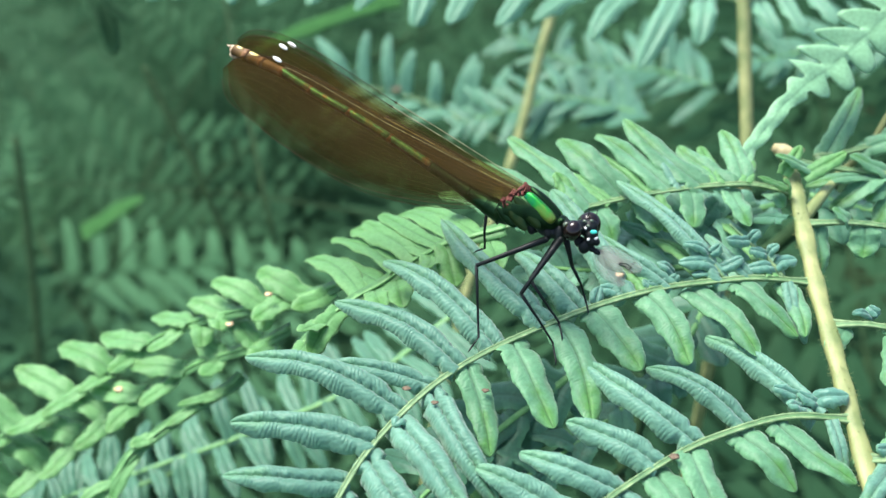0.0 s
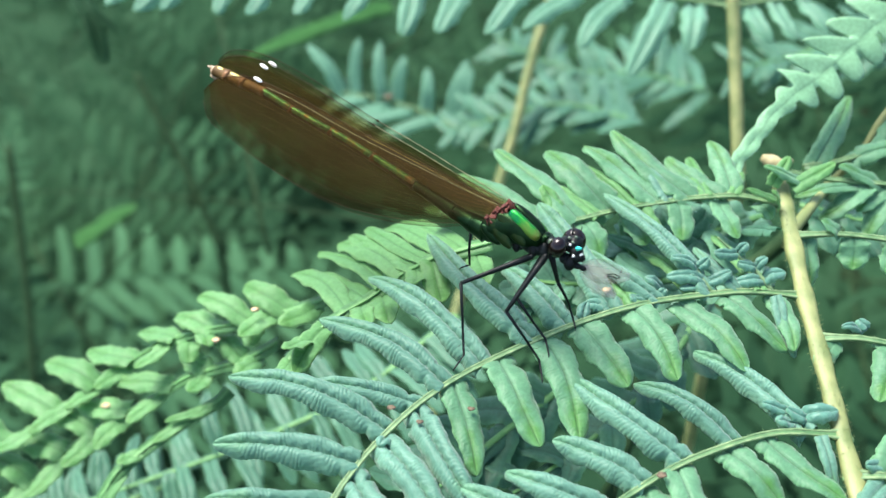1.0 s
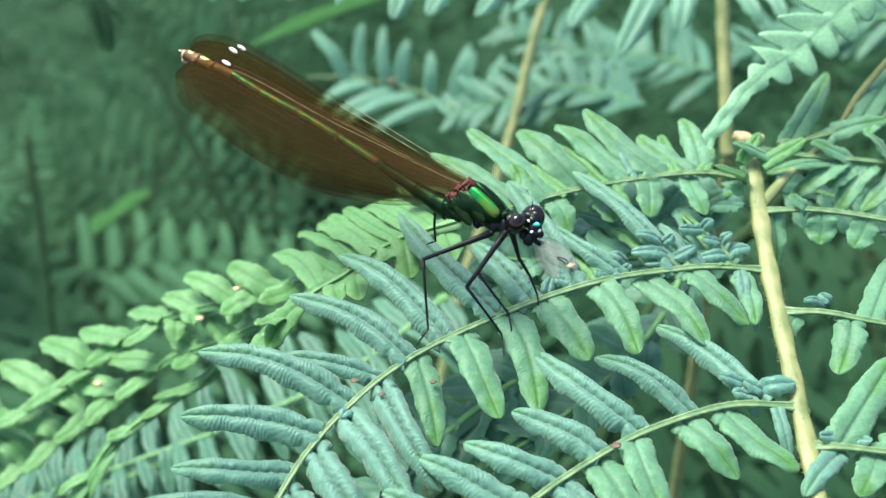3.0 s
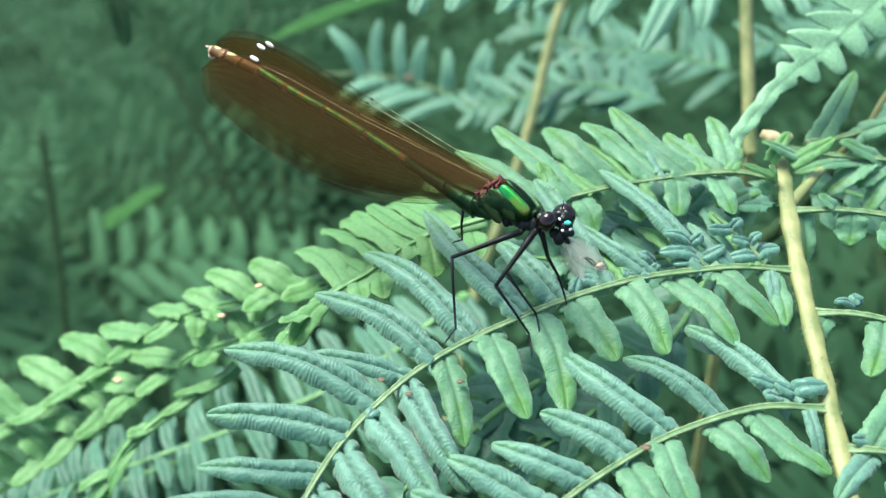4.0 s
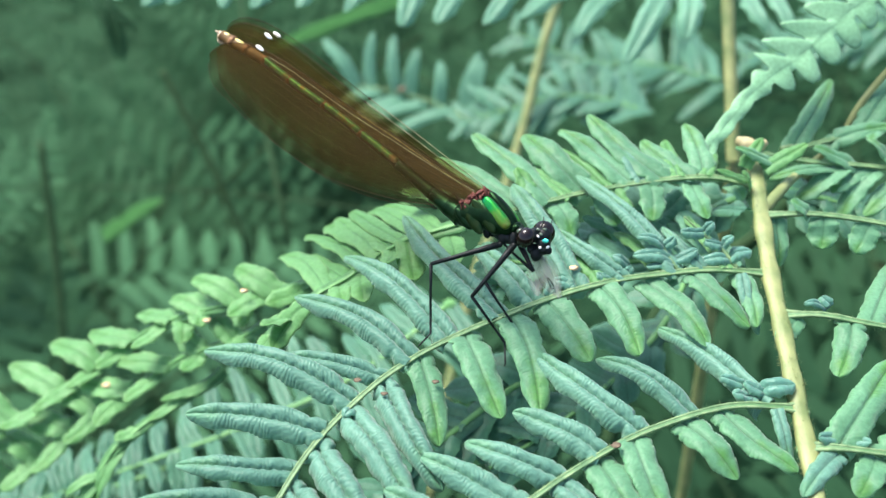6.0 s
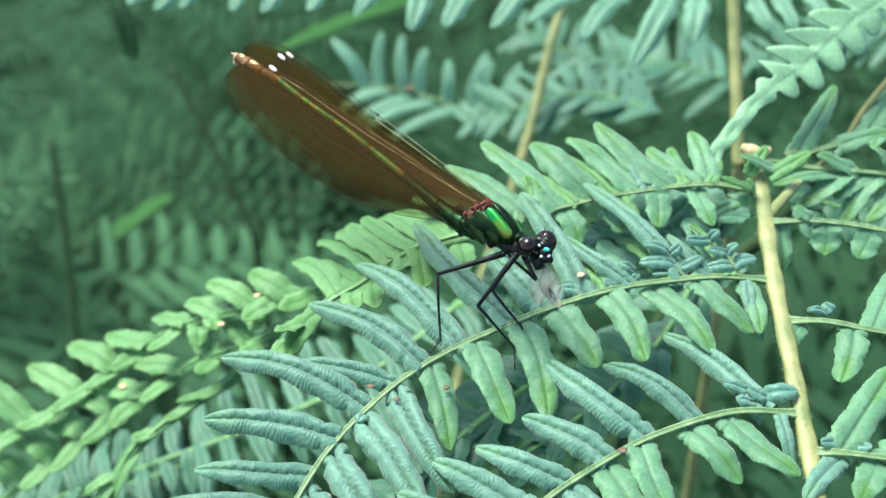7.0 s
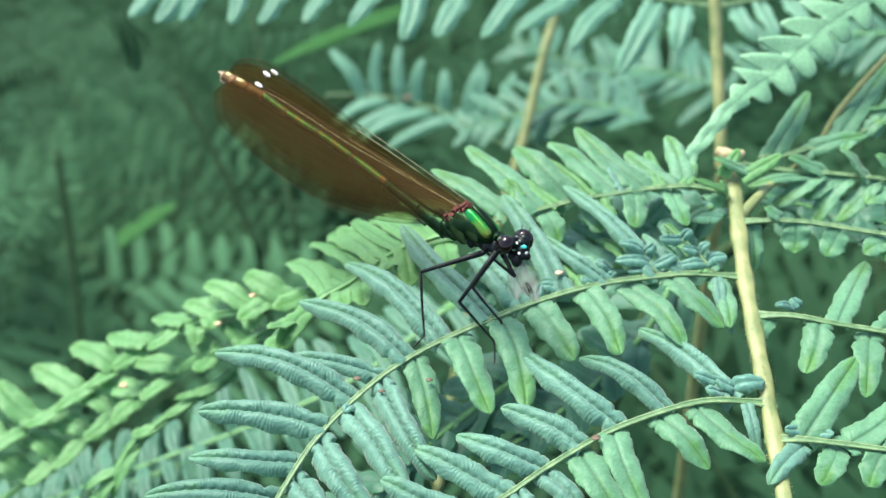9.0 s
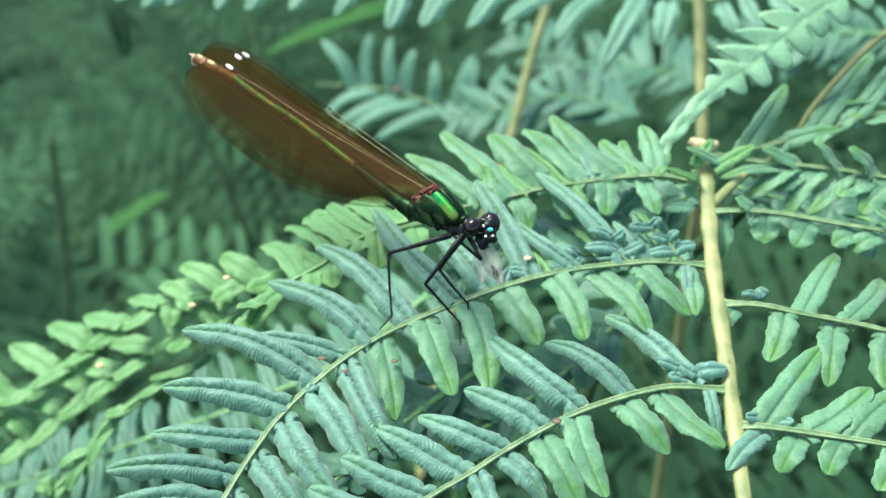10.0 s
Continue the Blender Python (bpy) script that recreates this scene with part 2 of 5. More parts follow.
    if detail == 2:
        # the rim turns under, so that the blade shows its thickness
        mid = y[:, half:half + 1]
        def hem(c):
            return [mid + (y[:, c:c + 1] - mid) * k for k in (0.985, 0.80)], [z[:, c:c + 1] - d for d in (0.00011, 0.00016)]
        (y0, z0), (y1, z1) = hem(0), hem(2 * half)
        y, z = np.hstack([y0[1], y0[0], y, *y1]), np.hstack([z0[1], z0[0], z, *z1])
        pad = ((0, 0), (2, 2))
        u, phase, a, weight = (np.pad(q, pad, mode="edge") for q in (u, phase, a, weight))
    verts = u[..., None] * L * np.array(ax) + y[..., None] * np.array(side) + z[..., None] * np.array(nrm)
    vein = np.stack([phase, a, u], -1).reshape(-1, 3)
    return verts.reshape(-1, 3).tolist(), grid_faces(*u.shape), weight.ravel().tolist(), vein.tolist()


def thing(name, loc, label, category, group="", kind=""):
    ob = new(name)
    ob.location = loc
    ob.empty_display_size = 0.005
    return tagged(ob, label, category, group, kind)


RNG = random.Random(7)
UP = Vector((0.017, -0.214, 0.977)).normalized()


HAIR_RNG = random.Random(4)


def hairs_along(pts, radii, count, reach):
    """Short hairs that stand out all round a stalk."""
    out = []
    for _ in range(count):
        k = HAIR_RNG.randrange(1, len(pts) - 1)
        p = pts[k].lerp(pts[k + 1], HAIR_RNG.random())
        d = (pts[k + 1] - pts[k - 1]).normalized()
        s = d.orthogonal().normalized()
        s.rotate(Matrix.Rotation(HAIR_RNG.uniform(0, 6.283), 3, d))
        r = radii[k] * 0.93
        out.append(tube([p + s * r, p + s * (r + reach * HAIR_RNG.uniform(0.00012, 0.00045)) + d * HAIR_RNG.uniform(-0.0003, 0.0003)], [0.000022, 0.00001], 3))
    return out


def pinna(frond, rib, upper, lower, plain=False, mat=None):
    """One pinna of a frond: a grooved midrib with leaflets (place along the rib, tip, width in mm)."""
    pts = curve_points([Vector(p) * MM for p in rib], 8 if plain else 16)
    pts.insert(0, pts[0] + (pts[0] - pts[1]).normalized() * 0.0009)
    n = len(pts)
    radii = [MM * (0.40 - 0.15 * i / (n - 1) + 0.36 * math.exp(-((p - pts[0]).length / 0.0022) ** 2)) * (1 + 0.10 * noise.noise(p * 900)) for i, p in enumerate(pts)]
    v, f = tube(pts, radii, 14, 0.85, 0.4, UP)
    ob = mesh_object("pinna", v, f, RIB, frond, "green grooved midrib")
    for sgn in (1, -1):
        edge = []
        for i, p in enumerate(pts):
            t = (pts[min(i + 1, n - 1)] - pts[max(i - 1, 0)]).normalized()
            edge.append(p + t.cross(UP).normalized() * (sgn * radii[i] * 0.66) + UP * (radii[i] * 0.28))
        v, f = tube(edge, [r * 0.36 * (1 + 0.45 * noise.noise(edge[i] * 1500)) for i, r in enumerate(radii)], 7)
        mesh_object("rib_edge", v, f, RIB_EDGE, ob, "pale ridge beside the groove")
    if not plain:
        v, f = join(hairs_along(pts, radii, 26 * len(rib), 0.9))
        tagged(mesh_object("hairs", v, f, RIB_EDGE, ob, "short pale hairs"), kind="stuff")
    steps = [0.0]
    for a, b in zip(pts, pts[1:]):
        steps.append(steps[-1] + (b - a).length)
    for n_leaf, (s, x, y, z, width) in enumerate(list(upper) + list(lower)):
        fresh = LEAF_GREEN if n_leaf >= len(upper) and s < 0.62 else LEAF
        want = s * steps[-1]
        k = min(range(n), key=lambda i: abs(steps[i] - want))
        base = pts[k] - UP * 0.00055
        vec = Vector((x, y, z)) * MM - base
        flat = (mat or fresh) is LEAF_GREEN
        wide = width * MM * (1.62 if flat else 1.5)
        stub = vec.length < 1.9 * wide
        lv, lf, wt, ve = leaflet(vec * (1.12 if stub else 1.0), wide * (0.85 if stub else 1.0), UP, RNG, quilt=0.5 if plain else 1.0, detail=1 if plain else 2, round_tip=2 if stub and flat else 0, relief=0.15 if stub and flat else 0.35 if flat else 1.0)
        mesh_object("leaflet", lv, lf, mat or (LEAF_MINT if plain else fresh), ob, "", base, wt, ve)
    return ob


def stipe(frond, start, way, radius, mat):
    """The bare lower stalk of a frond, from start (mm, in its space) along way down to the ground."""
    a = Vector(start) * MM
    foot = -ORIGIN.z
    pts = [a] + [a + Vector(p) * MM for p in way]
    c = curve_points(pts, 8)
    end = Vector((c[-1].x + 0.01, c[-1].y + 0.03, foot - 0.01))
    c += [c[-1].lerp(end, k / 6) for k in range(1, 7)]
    v, f = tube(c, [radius * MM * (1 + 0.5 * i / len(c)) for i in range(len(c))], 10)
    mesh_object("stipe", v, f, mat, frond, "bare stalk down to the ground")


def crimped_lobes(frond, rows):
    """Small dark lobes at the foot of a leaflet, crimped and curled under."""
    for x, y, z, dx, dy, dz, width in rows:
        vec = Vector((dx, dy, dz)) * MM
        v, f, wt, ve = leaflet(vec * 1.2, width * MM * 1.5, UP, RNG, quilt=0.55, droop=0.2, round_tip=2, relief=0.9)
        mesh_object("crimped_lobe", v, f, LEAF_DARK, frond, "dark crimped lobe", Vector((x, y, z)) * MM, wt, ve)


def single_leaf(frond, base, vec, width, mat, round_tip=0.0):
    v, f, wt, ve = leaflet(Vector(vec) * MM, width * MM, UP, RNG, quilt=0.7, round_tip=round_tip, relief=0.5)
    mesh_object("leaflet", v, f, mat, frond, "", Vector(base) * MM, wt, ve)


def gall(loc, size, mat, label):
    q = [Vector(p) / MM for p in ball_points(size)]
    v, f = q, ball_faces()
    tagged(mesh_object("leaf_gall", [p * MM for p in v], f, mat, None, "", ORIGIN + Vector(loc) * MM), label, "gall", "galls on the leaves")


def ball_points(size, seg=10, rings=7):
    r = random.Random(int(size * 1000))
    out = []
    for i in range(rings + 1):
        a = math.pi * i / rings
        for k in range(seg):
            t = 2 * math.pi * k / seg
            w = r.uniform(0.55, 1.3)
            out.append(Vector((math.sin(a) * math.cos(t) * 1.2 * w, math.sin(a) * math.sin(t) * w, math.cos(a) * 0.5)) * (size * MM))
    return out


def ball_faces(seg=10, rings=7):
    return [(i * seg + k, (i + 1) * seg + k, (i + 1) * seg + (k + 1) % seg, i * seg + (k + 1) % seg) for i in range(rings) for k in range(seg)]


def lobed_pinna(frond, rib, n, length, width, angle, mat=None, fine=True, fold=0.22, up=UP):
    """A pinna whose leaflets are short rounded lobes along both sides of a narrow winged rib."""
    mat = mat or LEAF_YOUNG
    pts = curve_points([Vector(p) * MM for p in rib], 8)
    m = len(pts)
    v, f = tube(pts, [MM * (0.5 - 0.3 * i / (m - 1)) for i in range(m)], 8, 0.8, 0.2, up)
    ob = mesh_object("pinna", v, f, RIB_GREEN, frond)
    low = [p - up * 0.0003 for p in pts]
    v, f = tube(low, [MM * width * (0.62 - 0.25 * i / (m - 1)) for i in range(m)], 8, 0.14, 0, up)
    mesh_object("rib_wing", v, f, mat, ob, "narrow leafy wing along the rib")
    steps = [0.0]
    for a, b in zip(pts, pts[1:]):
        steps.append(steps[-1] + (b - a).length)
    for i in range(n):
        for sgn in (1, -1):
            s = (i + 0.5 + 0.2 * sgn) / n
            k = min(range(m), key=lambda q: abs(steps[q] - s * steps[-1]))
            t = (pts[min(k + 1, m - 1)] - pts[max(k - 1, 0)]).normalized()
            a = radians(angle - (32 if sgn < 0 and fold else 0) + RNG.uniform(-13, 13))
            out = t.cross(up).normalized() * sgn
            size = length * MM * (1.2 if sgn > 0 or not fold else 1.0) * (1 - 0.45 * s ** 2) * RNG.uniform(0.72, 1.15)
            vec = (t * math.cos(a) + out * math.sin(a) + up * (RNG.uniform(-0.3, 0.25) - (fold if sgn < 0 else 0))) * size
            lv, lf, wt, ve = leaflet(vec, width * MM * 1.75 * (1 - 0.35 * s ** 2) * RNG.uniform(0.92, 1.08), up, RNG, quilt=0.6, droop=0.08, round_tip=2, relief=0.35, detail=2 if fine else 1)
            mesh_object("leaflet", lv, lf, mat, ob, "", pts[k].copy(), wt, ve)
    return ob


def lobes_along(frond, rib, outer, folded, mat=None):
    """A pinna with single rounded lobes (place along the rib, tip, width in mm): the outer ones lie open, the others fold down."""
    mat = mat or LEAF_YOUNG
    pts = curve_points([Vector(p) * MM for p in rib], 8)
    m = len(pts)
    v, f = tube(pts, [MM * (0.28 - 0.10 * i / (m - 1)) * (1 + 0.3 * noise.noise(p * 600)) for i, p in enumerate(pts)], 8, 0.8, 0.3, UP)
    ob = mesh_object("pinna", v, f, RIB_GREEN, frond)
    low = [p - UP * 0.00035 for p in pts]
    v, f = tube(low, [MM * (1.25 - 0.4 * i / (m - 1)) for i in range(m)], 8, 0.12, 0, UP)
    mesh_object("rib_wing", v, f, mat, ob, "narrow leafy wing along the rib")
    steps = [0.0]
    for a, b in zip(pts, pts[1:]):
        steps.append(steps[-1] + (b - a).length)
    for k0, rows in enumerate((outer, folded)):
        for s, x, y, z, width in rows:
            k = min(range(m), key=lambda q: abs(steps[q] - s * steps[-1]))
            base = pts[k] - UP * (0.0003 + 0.0003 * k0)
            vec = Vector((x, y, z)) * MM - base
            lv, lf, wt, ve = leaflet(vec * 1.02, width * MM * (1.4 if k0 else 1.25), UP, RNG, quilt=0.6, droop=0.06 if k0 else 0.10, round_tip=2, relief=0.2)
            mesh_object("leaflet", lv, lf, mat, ob, "", base, wt, ve)
    return ob


def scalloped_pinna(frond, rib, count, reach, tip_reach, mat, up):
    """A pinna cut into broad rounded lobes that join along the rib, plain and wavy towards its tip."""
    pts = curve_points([Vector(p) * MM for p in rib], 14)
    m = len(pts)
    v, f = tube([p - up * 0.00012 for p in pts], [MM * (0.30 - 0.14 * i / (m - 1)) for i in range(m)], 8, 0.8, 0.3, up)
    ob = mesh_object("pinna", v, f, mat, frond)
    steps = [0.0]
    for a, b in zip(pts, pts[1:]):
        steps.append(steps[-1] + (b - a).length)
    rng = random.Random(21)
    n, nv = 420, 9
    for sgn in (1, -1):
        size = [rng.uniform(0.88, 1.1) for _ in range(count + 2)]
        verts, wt, ve = [], [], []
        for layer in (0.0, -0.00014):
            for i in range(n + 1):
                s = i / n
                d = s * steps[-1]
                k = max(j for j in range(m) if steps[j] <= d + 1e-9)
                k = min(k, m - 2)
                p = pts[k].lerp(pts[k + 1], (d - steps[k]) / (steps[k + 1] - steps[k]))
                t = (pts[k + 1] - pts[k]).normalized()
                out = t.cross(up).normalized() * sgn
                q = s * count + (0.28 if sgn > 0 else 0.0)
                lobe = max(0.0, 1 - abs((2 * (q % 1) - 1) / 0.80) ** (1.9 if sgn > 0 else 2.6)) ** (0.7 if sgn > 0 else 0.55)
                plain = min(1.0, max(0.0, (s - 0.58) / 0.14))
                wide = (0.24 + 0.76 * lobe) * reach * (1.15 if sgn > 0 else 0.95) * size[int(q)] * (1 - plain) * (1 - 0.30 * s) + tip_reach * plain * (0.82 + 0.2 * lobe) * max(0.0, 1 - ((s - 0.58) / 0.42) ** 6 if s > 0.58 else 1) ** 0.5
                for j in range(nv + 1):
                    w = j / nv
                    lift = 0.06 * wide * math.sin(math.pi * w * 0.9) * lobe - 0.10 * wide * w ** 3 + 0.05 * reach * math.sin(5 * q) * w
                    verts.append(p + (out * (w * wide) + t * ((0.75 if sgn > 0 else 0.12) * (1 - plain) * w * w * wide) + up * lift) * MM + up * layer)
                    wt.append(0.7 * w ** 5)
                    ve.append((s * 60 - w * wide, w, 0.0))
        faces, c, top = [], nv + 1, (n + 1) * (nv + 1)
        for i in range(n):
            for j in range(nv):
                q = (i * c + j, i * c + j + 1, (i + 1) * c + j + 1, (i + 1) * c + j)
                faces += [q, tuple(top + k for k in reversed(q))]
            faces.append((i * c + nv, top + i * c + nv, top + (i + 1) * c + nv, (i + 1) * c + nv))
        mesh_object("blade", verts, faces, mat, ob, "", (0, 0, 0), wt, ve)
    return ob


# ---- ground ----
N = 40
gv, gf = [], []
for i in range(N + 1):
    for j in range(N + 1):
        a, b = (i / N * 2 - 1), (j / N * 2 - 1)
        x, y = 60 * a * abs(a) ** 2, 60 * b * abs(b) ** 2
        gv.append((x, y, 0.04 * noise.noise((x * 3, y * 3, 0))))
for i in range(N):
    for j in range(N):
        q = i * (N + 1) + j
        gf.append((q, q + N + 1, q + N + 2, q + 1))
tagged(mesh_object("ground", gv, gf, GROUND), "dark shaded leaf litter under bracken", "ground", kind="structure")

# ---- the main frond ----
frond = thing("bracken_frond", ORIGIN, "green bracken frond with quilted leaflets and a straw-coloured rachis", "fern")
RACHIS = [(-1.7, 16.9, 12.7), (-2.1, 10.7, 11.3), (-2.8, 2.7, 9.6), (-3.3, -4.7, 8), (-3.5, -12.3, 6.3), (-3.7, -18.6, 4.9), (-3.9, -25.9, 3.3), (-4.3, -34.5, 1.5), (-4.1, -41.6, -0.1)]
pinna(frond, [(-3.3, -4, 8.1), (-9.6, -4.4, 9.1), (-14.4, -4.9, 9.1), (-21.2, -6.2, 9), (-27.9, -8.5, 8.6), (-34.5, -11.6, 8), (-40.9, -15.2, 7.3), (-45.7, -18.9, 6.6), (-49.6, -23.1, 5.7), (-52.7, -27.5, 4.8), (-55, -32.3, 3.8), (-56.8, -37.1, 2.8), (-58, -41, 2)],
      [(0.157, -24.3, 8.9, 13.8, 2.1), (0.239, -27.1, 0.9, 11.3, 1.8), (0.314, -32.2, 7.8, 12.9, 2.4), (0.381, -36.5, 0.1, 9.6, 2.8), (0.448, -45.1, 4.9, 10.8, 2.8), (0.530, -51.7, -1.7, 9.5, 2.7), (0.598, -56.8, -7.4, 8.3, 2.7), (0.643, -57.4, -17.3, 7.4, 1.9), (0.705, -65.4, -15.9, 7.8, 2.7), (0.769, -65.8, -24.1, 6.1, 2.5), (0.829, -65.8, -29.7, 4.8, 2.4), (0.896, -69.6, -34.1, 3.9, 2.4), (0.947, -68.8, -38.5, 2.9, 2.3)],
      [(0.061, -6.2, -11.6, 6.5, 1.7), (0.139, -6.8, -11.3, 6.6, 2.1), (0.212, -11.8, -14.3, 6.0, 2.3), (0.284, -19.1, -15.1, 5.9, 2.4), (0.368, -24.4, -16.2, 5.8, 2.7), (0.433, -30.0, -22.4, 4.5, 2.7), (0.511, -34.0, -23.1, 4.5, 2.7), (0.585, -40.3, -25.1, 2.4, 2.2), (0.651, -39.8, -31.0, 2.8, 2.4), (0.721, -42.3, -33.6, 2.3, 2.7), (0.790, -45.2, -36.3, 1.8, 2.7), (0.858, -48.3, -38.8, 1.3, 2.5), (0.925, -51.5, -40.7, 0.9, 2.4)])
pinna(frond, [(-3.8, -21.8, 4.2), (-9, -22.2, 5.2), (-12.7, -22.8, 5.2), (-17.4, -24.4, 4.9), (-22, -26.5, 4.5), (-28, -30.4, 3.8), (-32.1, -33.5, 3.2), (-36, -36.1, 2.6), (-39.7, -39.3, 2)],
      [(0.100, -16.5, -10.3, 5.3, 2.2), (0.276, -23.8, -15.6, 5.9, 2.3), (0.418, -30.7, -15.3, 7.0, 2.5), (0.537, -32.8, -23.0, 5.3, 2.4), (0.651, -37.6, -26.8, 5.0, 2.4), (0.771, -41.9, -28.7, 4.6, 2.4), (0.873, -45.3, -32.3, 3.9, 2.4), (0.976, -48.3, -35.9, 3.2, 2.3)],
      [(0.220, -5.5, -29.1, 2.7, 2.3), (0.316, -11.2, -29.6, 2.6, 2.4), (0.450, -18.2, -34.9, 1.6, 2.5), (0.548, -20.6, -36.2, 1.4, 2.7), (0.663, -24.6, -35.0, 1.7, 2.7), (0.750, -29.2, -37.7, 1.2, 2.4)])
pinna(frond, [(-2.1, 9.8, 11.1), (-7.4, 10.2, 12.3), (-12.5, 10, 12.3), (-17.6, 9.1, 12.2), (-23.5, 7.6, 12), (-28.6, 5.9, 11.7), (-33.6, 4.2, 11.4), (-37.8, 2.7, 11.2)],
      [(0.324, -22.1, 20.6, 15.5, 2.7), (0.246, -15.4, 17.9, 13.1, 2.3), (0.205, -9.9, 19.0, 15.0, 2.1), (0.426, -25.9, 17.6, 14.9, 2.9), (0.579, -30.4, 18.4, 14.3, 2.9), (0.705, -36.9, 17.0, 15.0, 2.7), (0.817, -41.5, 13.6, 13.5, 2.3), (0.919, -45.5, 8.8, 11.6, 2.4)],
      [(0.126, -4.3, 8.1, 10.8, 1.8), (0.246, -9.3, 5.0, 10.2, 2.3), (0.377, -15.5, 4.9, 10.3, 2.6), (0.539, -20.0, 3.8, 10.1, 2.6), (0.703, -25.4, 2.4, 9.9, 2.6)], mat=LEAF_GREEN)
pinna(frond, [(-2.6, 5, 10.1), (2.5, 4.2, 10.8), (7.3, 3.5, 10.6), (12.6, 2.3, 10.2), (18.3, 1, 9.9), (24.1, -0.5, 9.4)],
      [(0.095, -1, 1, 5.4, 1.8), (0.279, 4, 1.8, 7.9, 2.8), (0.467, 7.8, 1, 7.8, 2.6), (0.695, 12.3, 0.2, 8.5, 2.3), (0.78, 14.6, -0.4, 8.2, 2.2), (0.912, 18.8, -1.7, 7.4, 2.4)],
      [(0.226, 0.9, 4.9, 12.2, 1.4), (0.912, 17.4, 1.6, 12.1, 2.0)], mat=LEAF_GREEN)
pinna(frond, [(-3.4, -9.8, 6.8), (0.8, -10.8, 7.6), (5.7, -11.9, 7.2), (10.6, -13, 6.9), (14.6, -14.1, 6.6), (19.9, -15.6, 6.2)],
      [(0.125, -4.0, -13.0, 6.1, 1.9), (0.332, 1.1, -17.9, 5.0, 2.3), (0.565, 6.9, -21.0, 4.2, 2.3), (0.788, 13.2, -21.2, 4.1, 2.3)],
      [(0.417, 13.6, 2.7, 5.1, 2.1), (0.597, 18.4, -0.7, 4.2, 1.9), (0.849, 23.7, -5.0, 4.9, 1.9)], mat=LEAF_GREEN)
pinna(frond, [(-4, -26.2, 3.2), (-1.3, -27, 4), (3.9, -27.7, 3.8), (11, -28.8, 3.4), (17.1, -30, 3.1)],
      [(0.333, 0.1, -31.0, 2.1, 2.4), (0.548, 4.8, -31.3, 2.0, 2.4), (0.770, 9.8, -32.8, 1.6, 2.4)],
      [(0.167, 7.1, -16.2, 6.1, 2.5), (0.361, 11.4, -21.1, 4.1, 2.4), (0.562, 15.0, -21.1, 4.0, 2.4), (0.796, 19.7, -21.7, 3.8, 2.4)], mat=LEAF_GREEN)
pinna(frond, [(-1.8, 16, 12.5), (4.8, 16.4, 10.9), (11.4, 15.6, 10.6), (17.1, 14.7, 10.3), (21.9, 13.5, 10), (28.2, 12, 9.6)],
      [(0.374, 0.5, 14.5, 9.6, 1.5), (0.417, 4.2, 13.1, 7.5, 2.4), (0.495, 8.5, 13.4, 8.2, 1.9), (0.533, 9.6, 11.7, 5.9, 2.3), (0.643, 12.6, 11.4, 6.2, 2.3), (0.74, 16, 12.2, 8.1, 2.7), (0.831, 18.9, 10.7, 6.7, 3.0), (0.937, 22.4, 10.2, 6.8, 3.0)],
      [(0.457, 6.1, 16.7, 12.7, 1.5), (0.627, 12.6, 16.8, 13.7, 1.6), (0.772, 16.8, 15.6, 13.3, 1.8)], mat=LEAF_GREEN)
crimped_lobes(frond, [(-7.8, -2.9, 9.4, -2.8, -0.4, 0.3, 1.3), (-7.8, -2.8, 9.5, 2, 0.3, 0.8, 1.6), (-8.8, -2.1, 10.6, -1.6, 0, 0.7, 1.1), (-8.6, -2.1, 10.7, 0.9, 0.3, 1, 1), (-10.8, -1.3, 12, -2.2, -0.3, 0.3, 1.1), (-10.7, -1.2, 12.1, 0.9, 0.3, 0.9, 1), (-14.2, -3.3, 9.5, -3.8, -0, 0.9, 1.4), (-14.1, -3.4, 9.3, -2.7, -0.6, -0, 1), (-14.1, -3.2, 9.6, 2.2, 0.3, 0.9, 1.4), (-15.3, -2.4, 10.8, -2.4, 0.3, 1.3, 1.1), (-15.1, -2.3, 10.9, 0.9, 0.3, 0.9, 1), (-19, -3.8, 9.1, -1.8, 0.3, 1.2, 1.1)])
for line in (((-7.0, -3.9, 8.9), (-8.8, -2.2, 10.5), (-10.8, -1.3, 11.9), (-12.9, -0.3, 13.6)), ((-13.7, -4.3, 9.0), (-15.2, -2.5, 10.6), (-16.3, -1.6, 12))):
    c = curve_points([Vector(p) * MM for p in line], 6)
    v, f = tube(c, [MM * (0.26 - 0.14 * k / (len(c) - 1)) for k in range(len(c))], 8)
    mesh_object("leaflet_stalk", v, f, RIB_EDGE, frond, "pale midrib of a crimped leaflet")
crimped_lobes(frond, [(-7.4, -19.9, 5.2, 2.8, -0.1, 0.8, 1.8), (-8.5, -20.8, 5.0, -1.7, -0.5, 0.8, 1.3), (-8.9, -19.6, 5.3, -2.2, 0.3, 0.9, 1.1), (-20.3, -5.3, 8.6, -0.8, 0.7, 1.0, 1.1), (2.1, -9.1, 7.4, -0.7, 0.4, 0.9, 1.1), (1.6, -9.2, 7.4, -2.1, -0.4, 0.8, 0.9)])
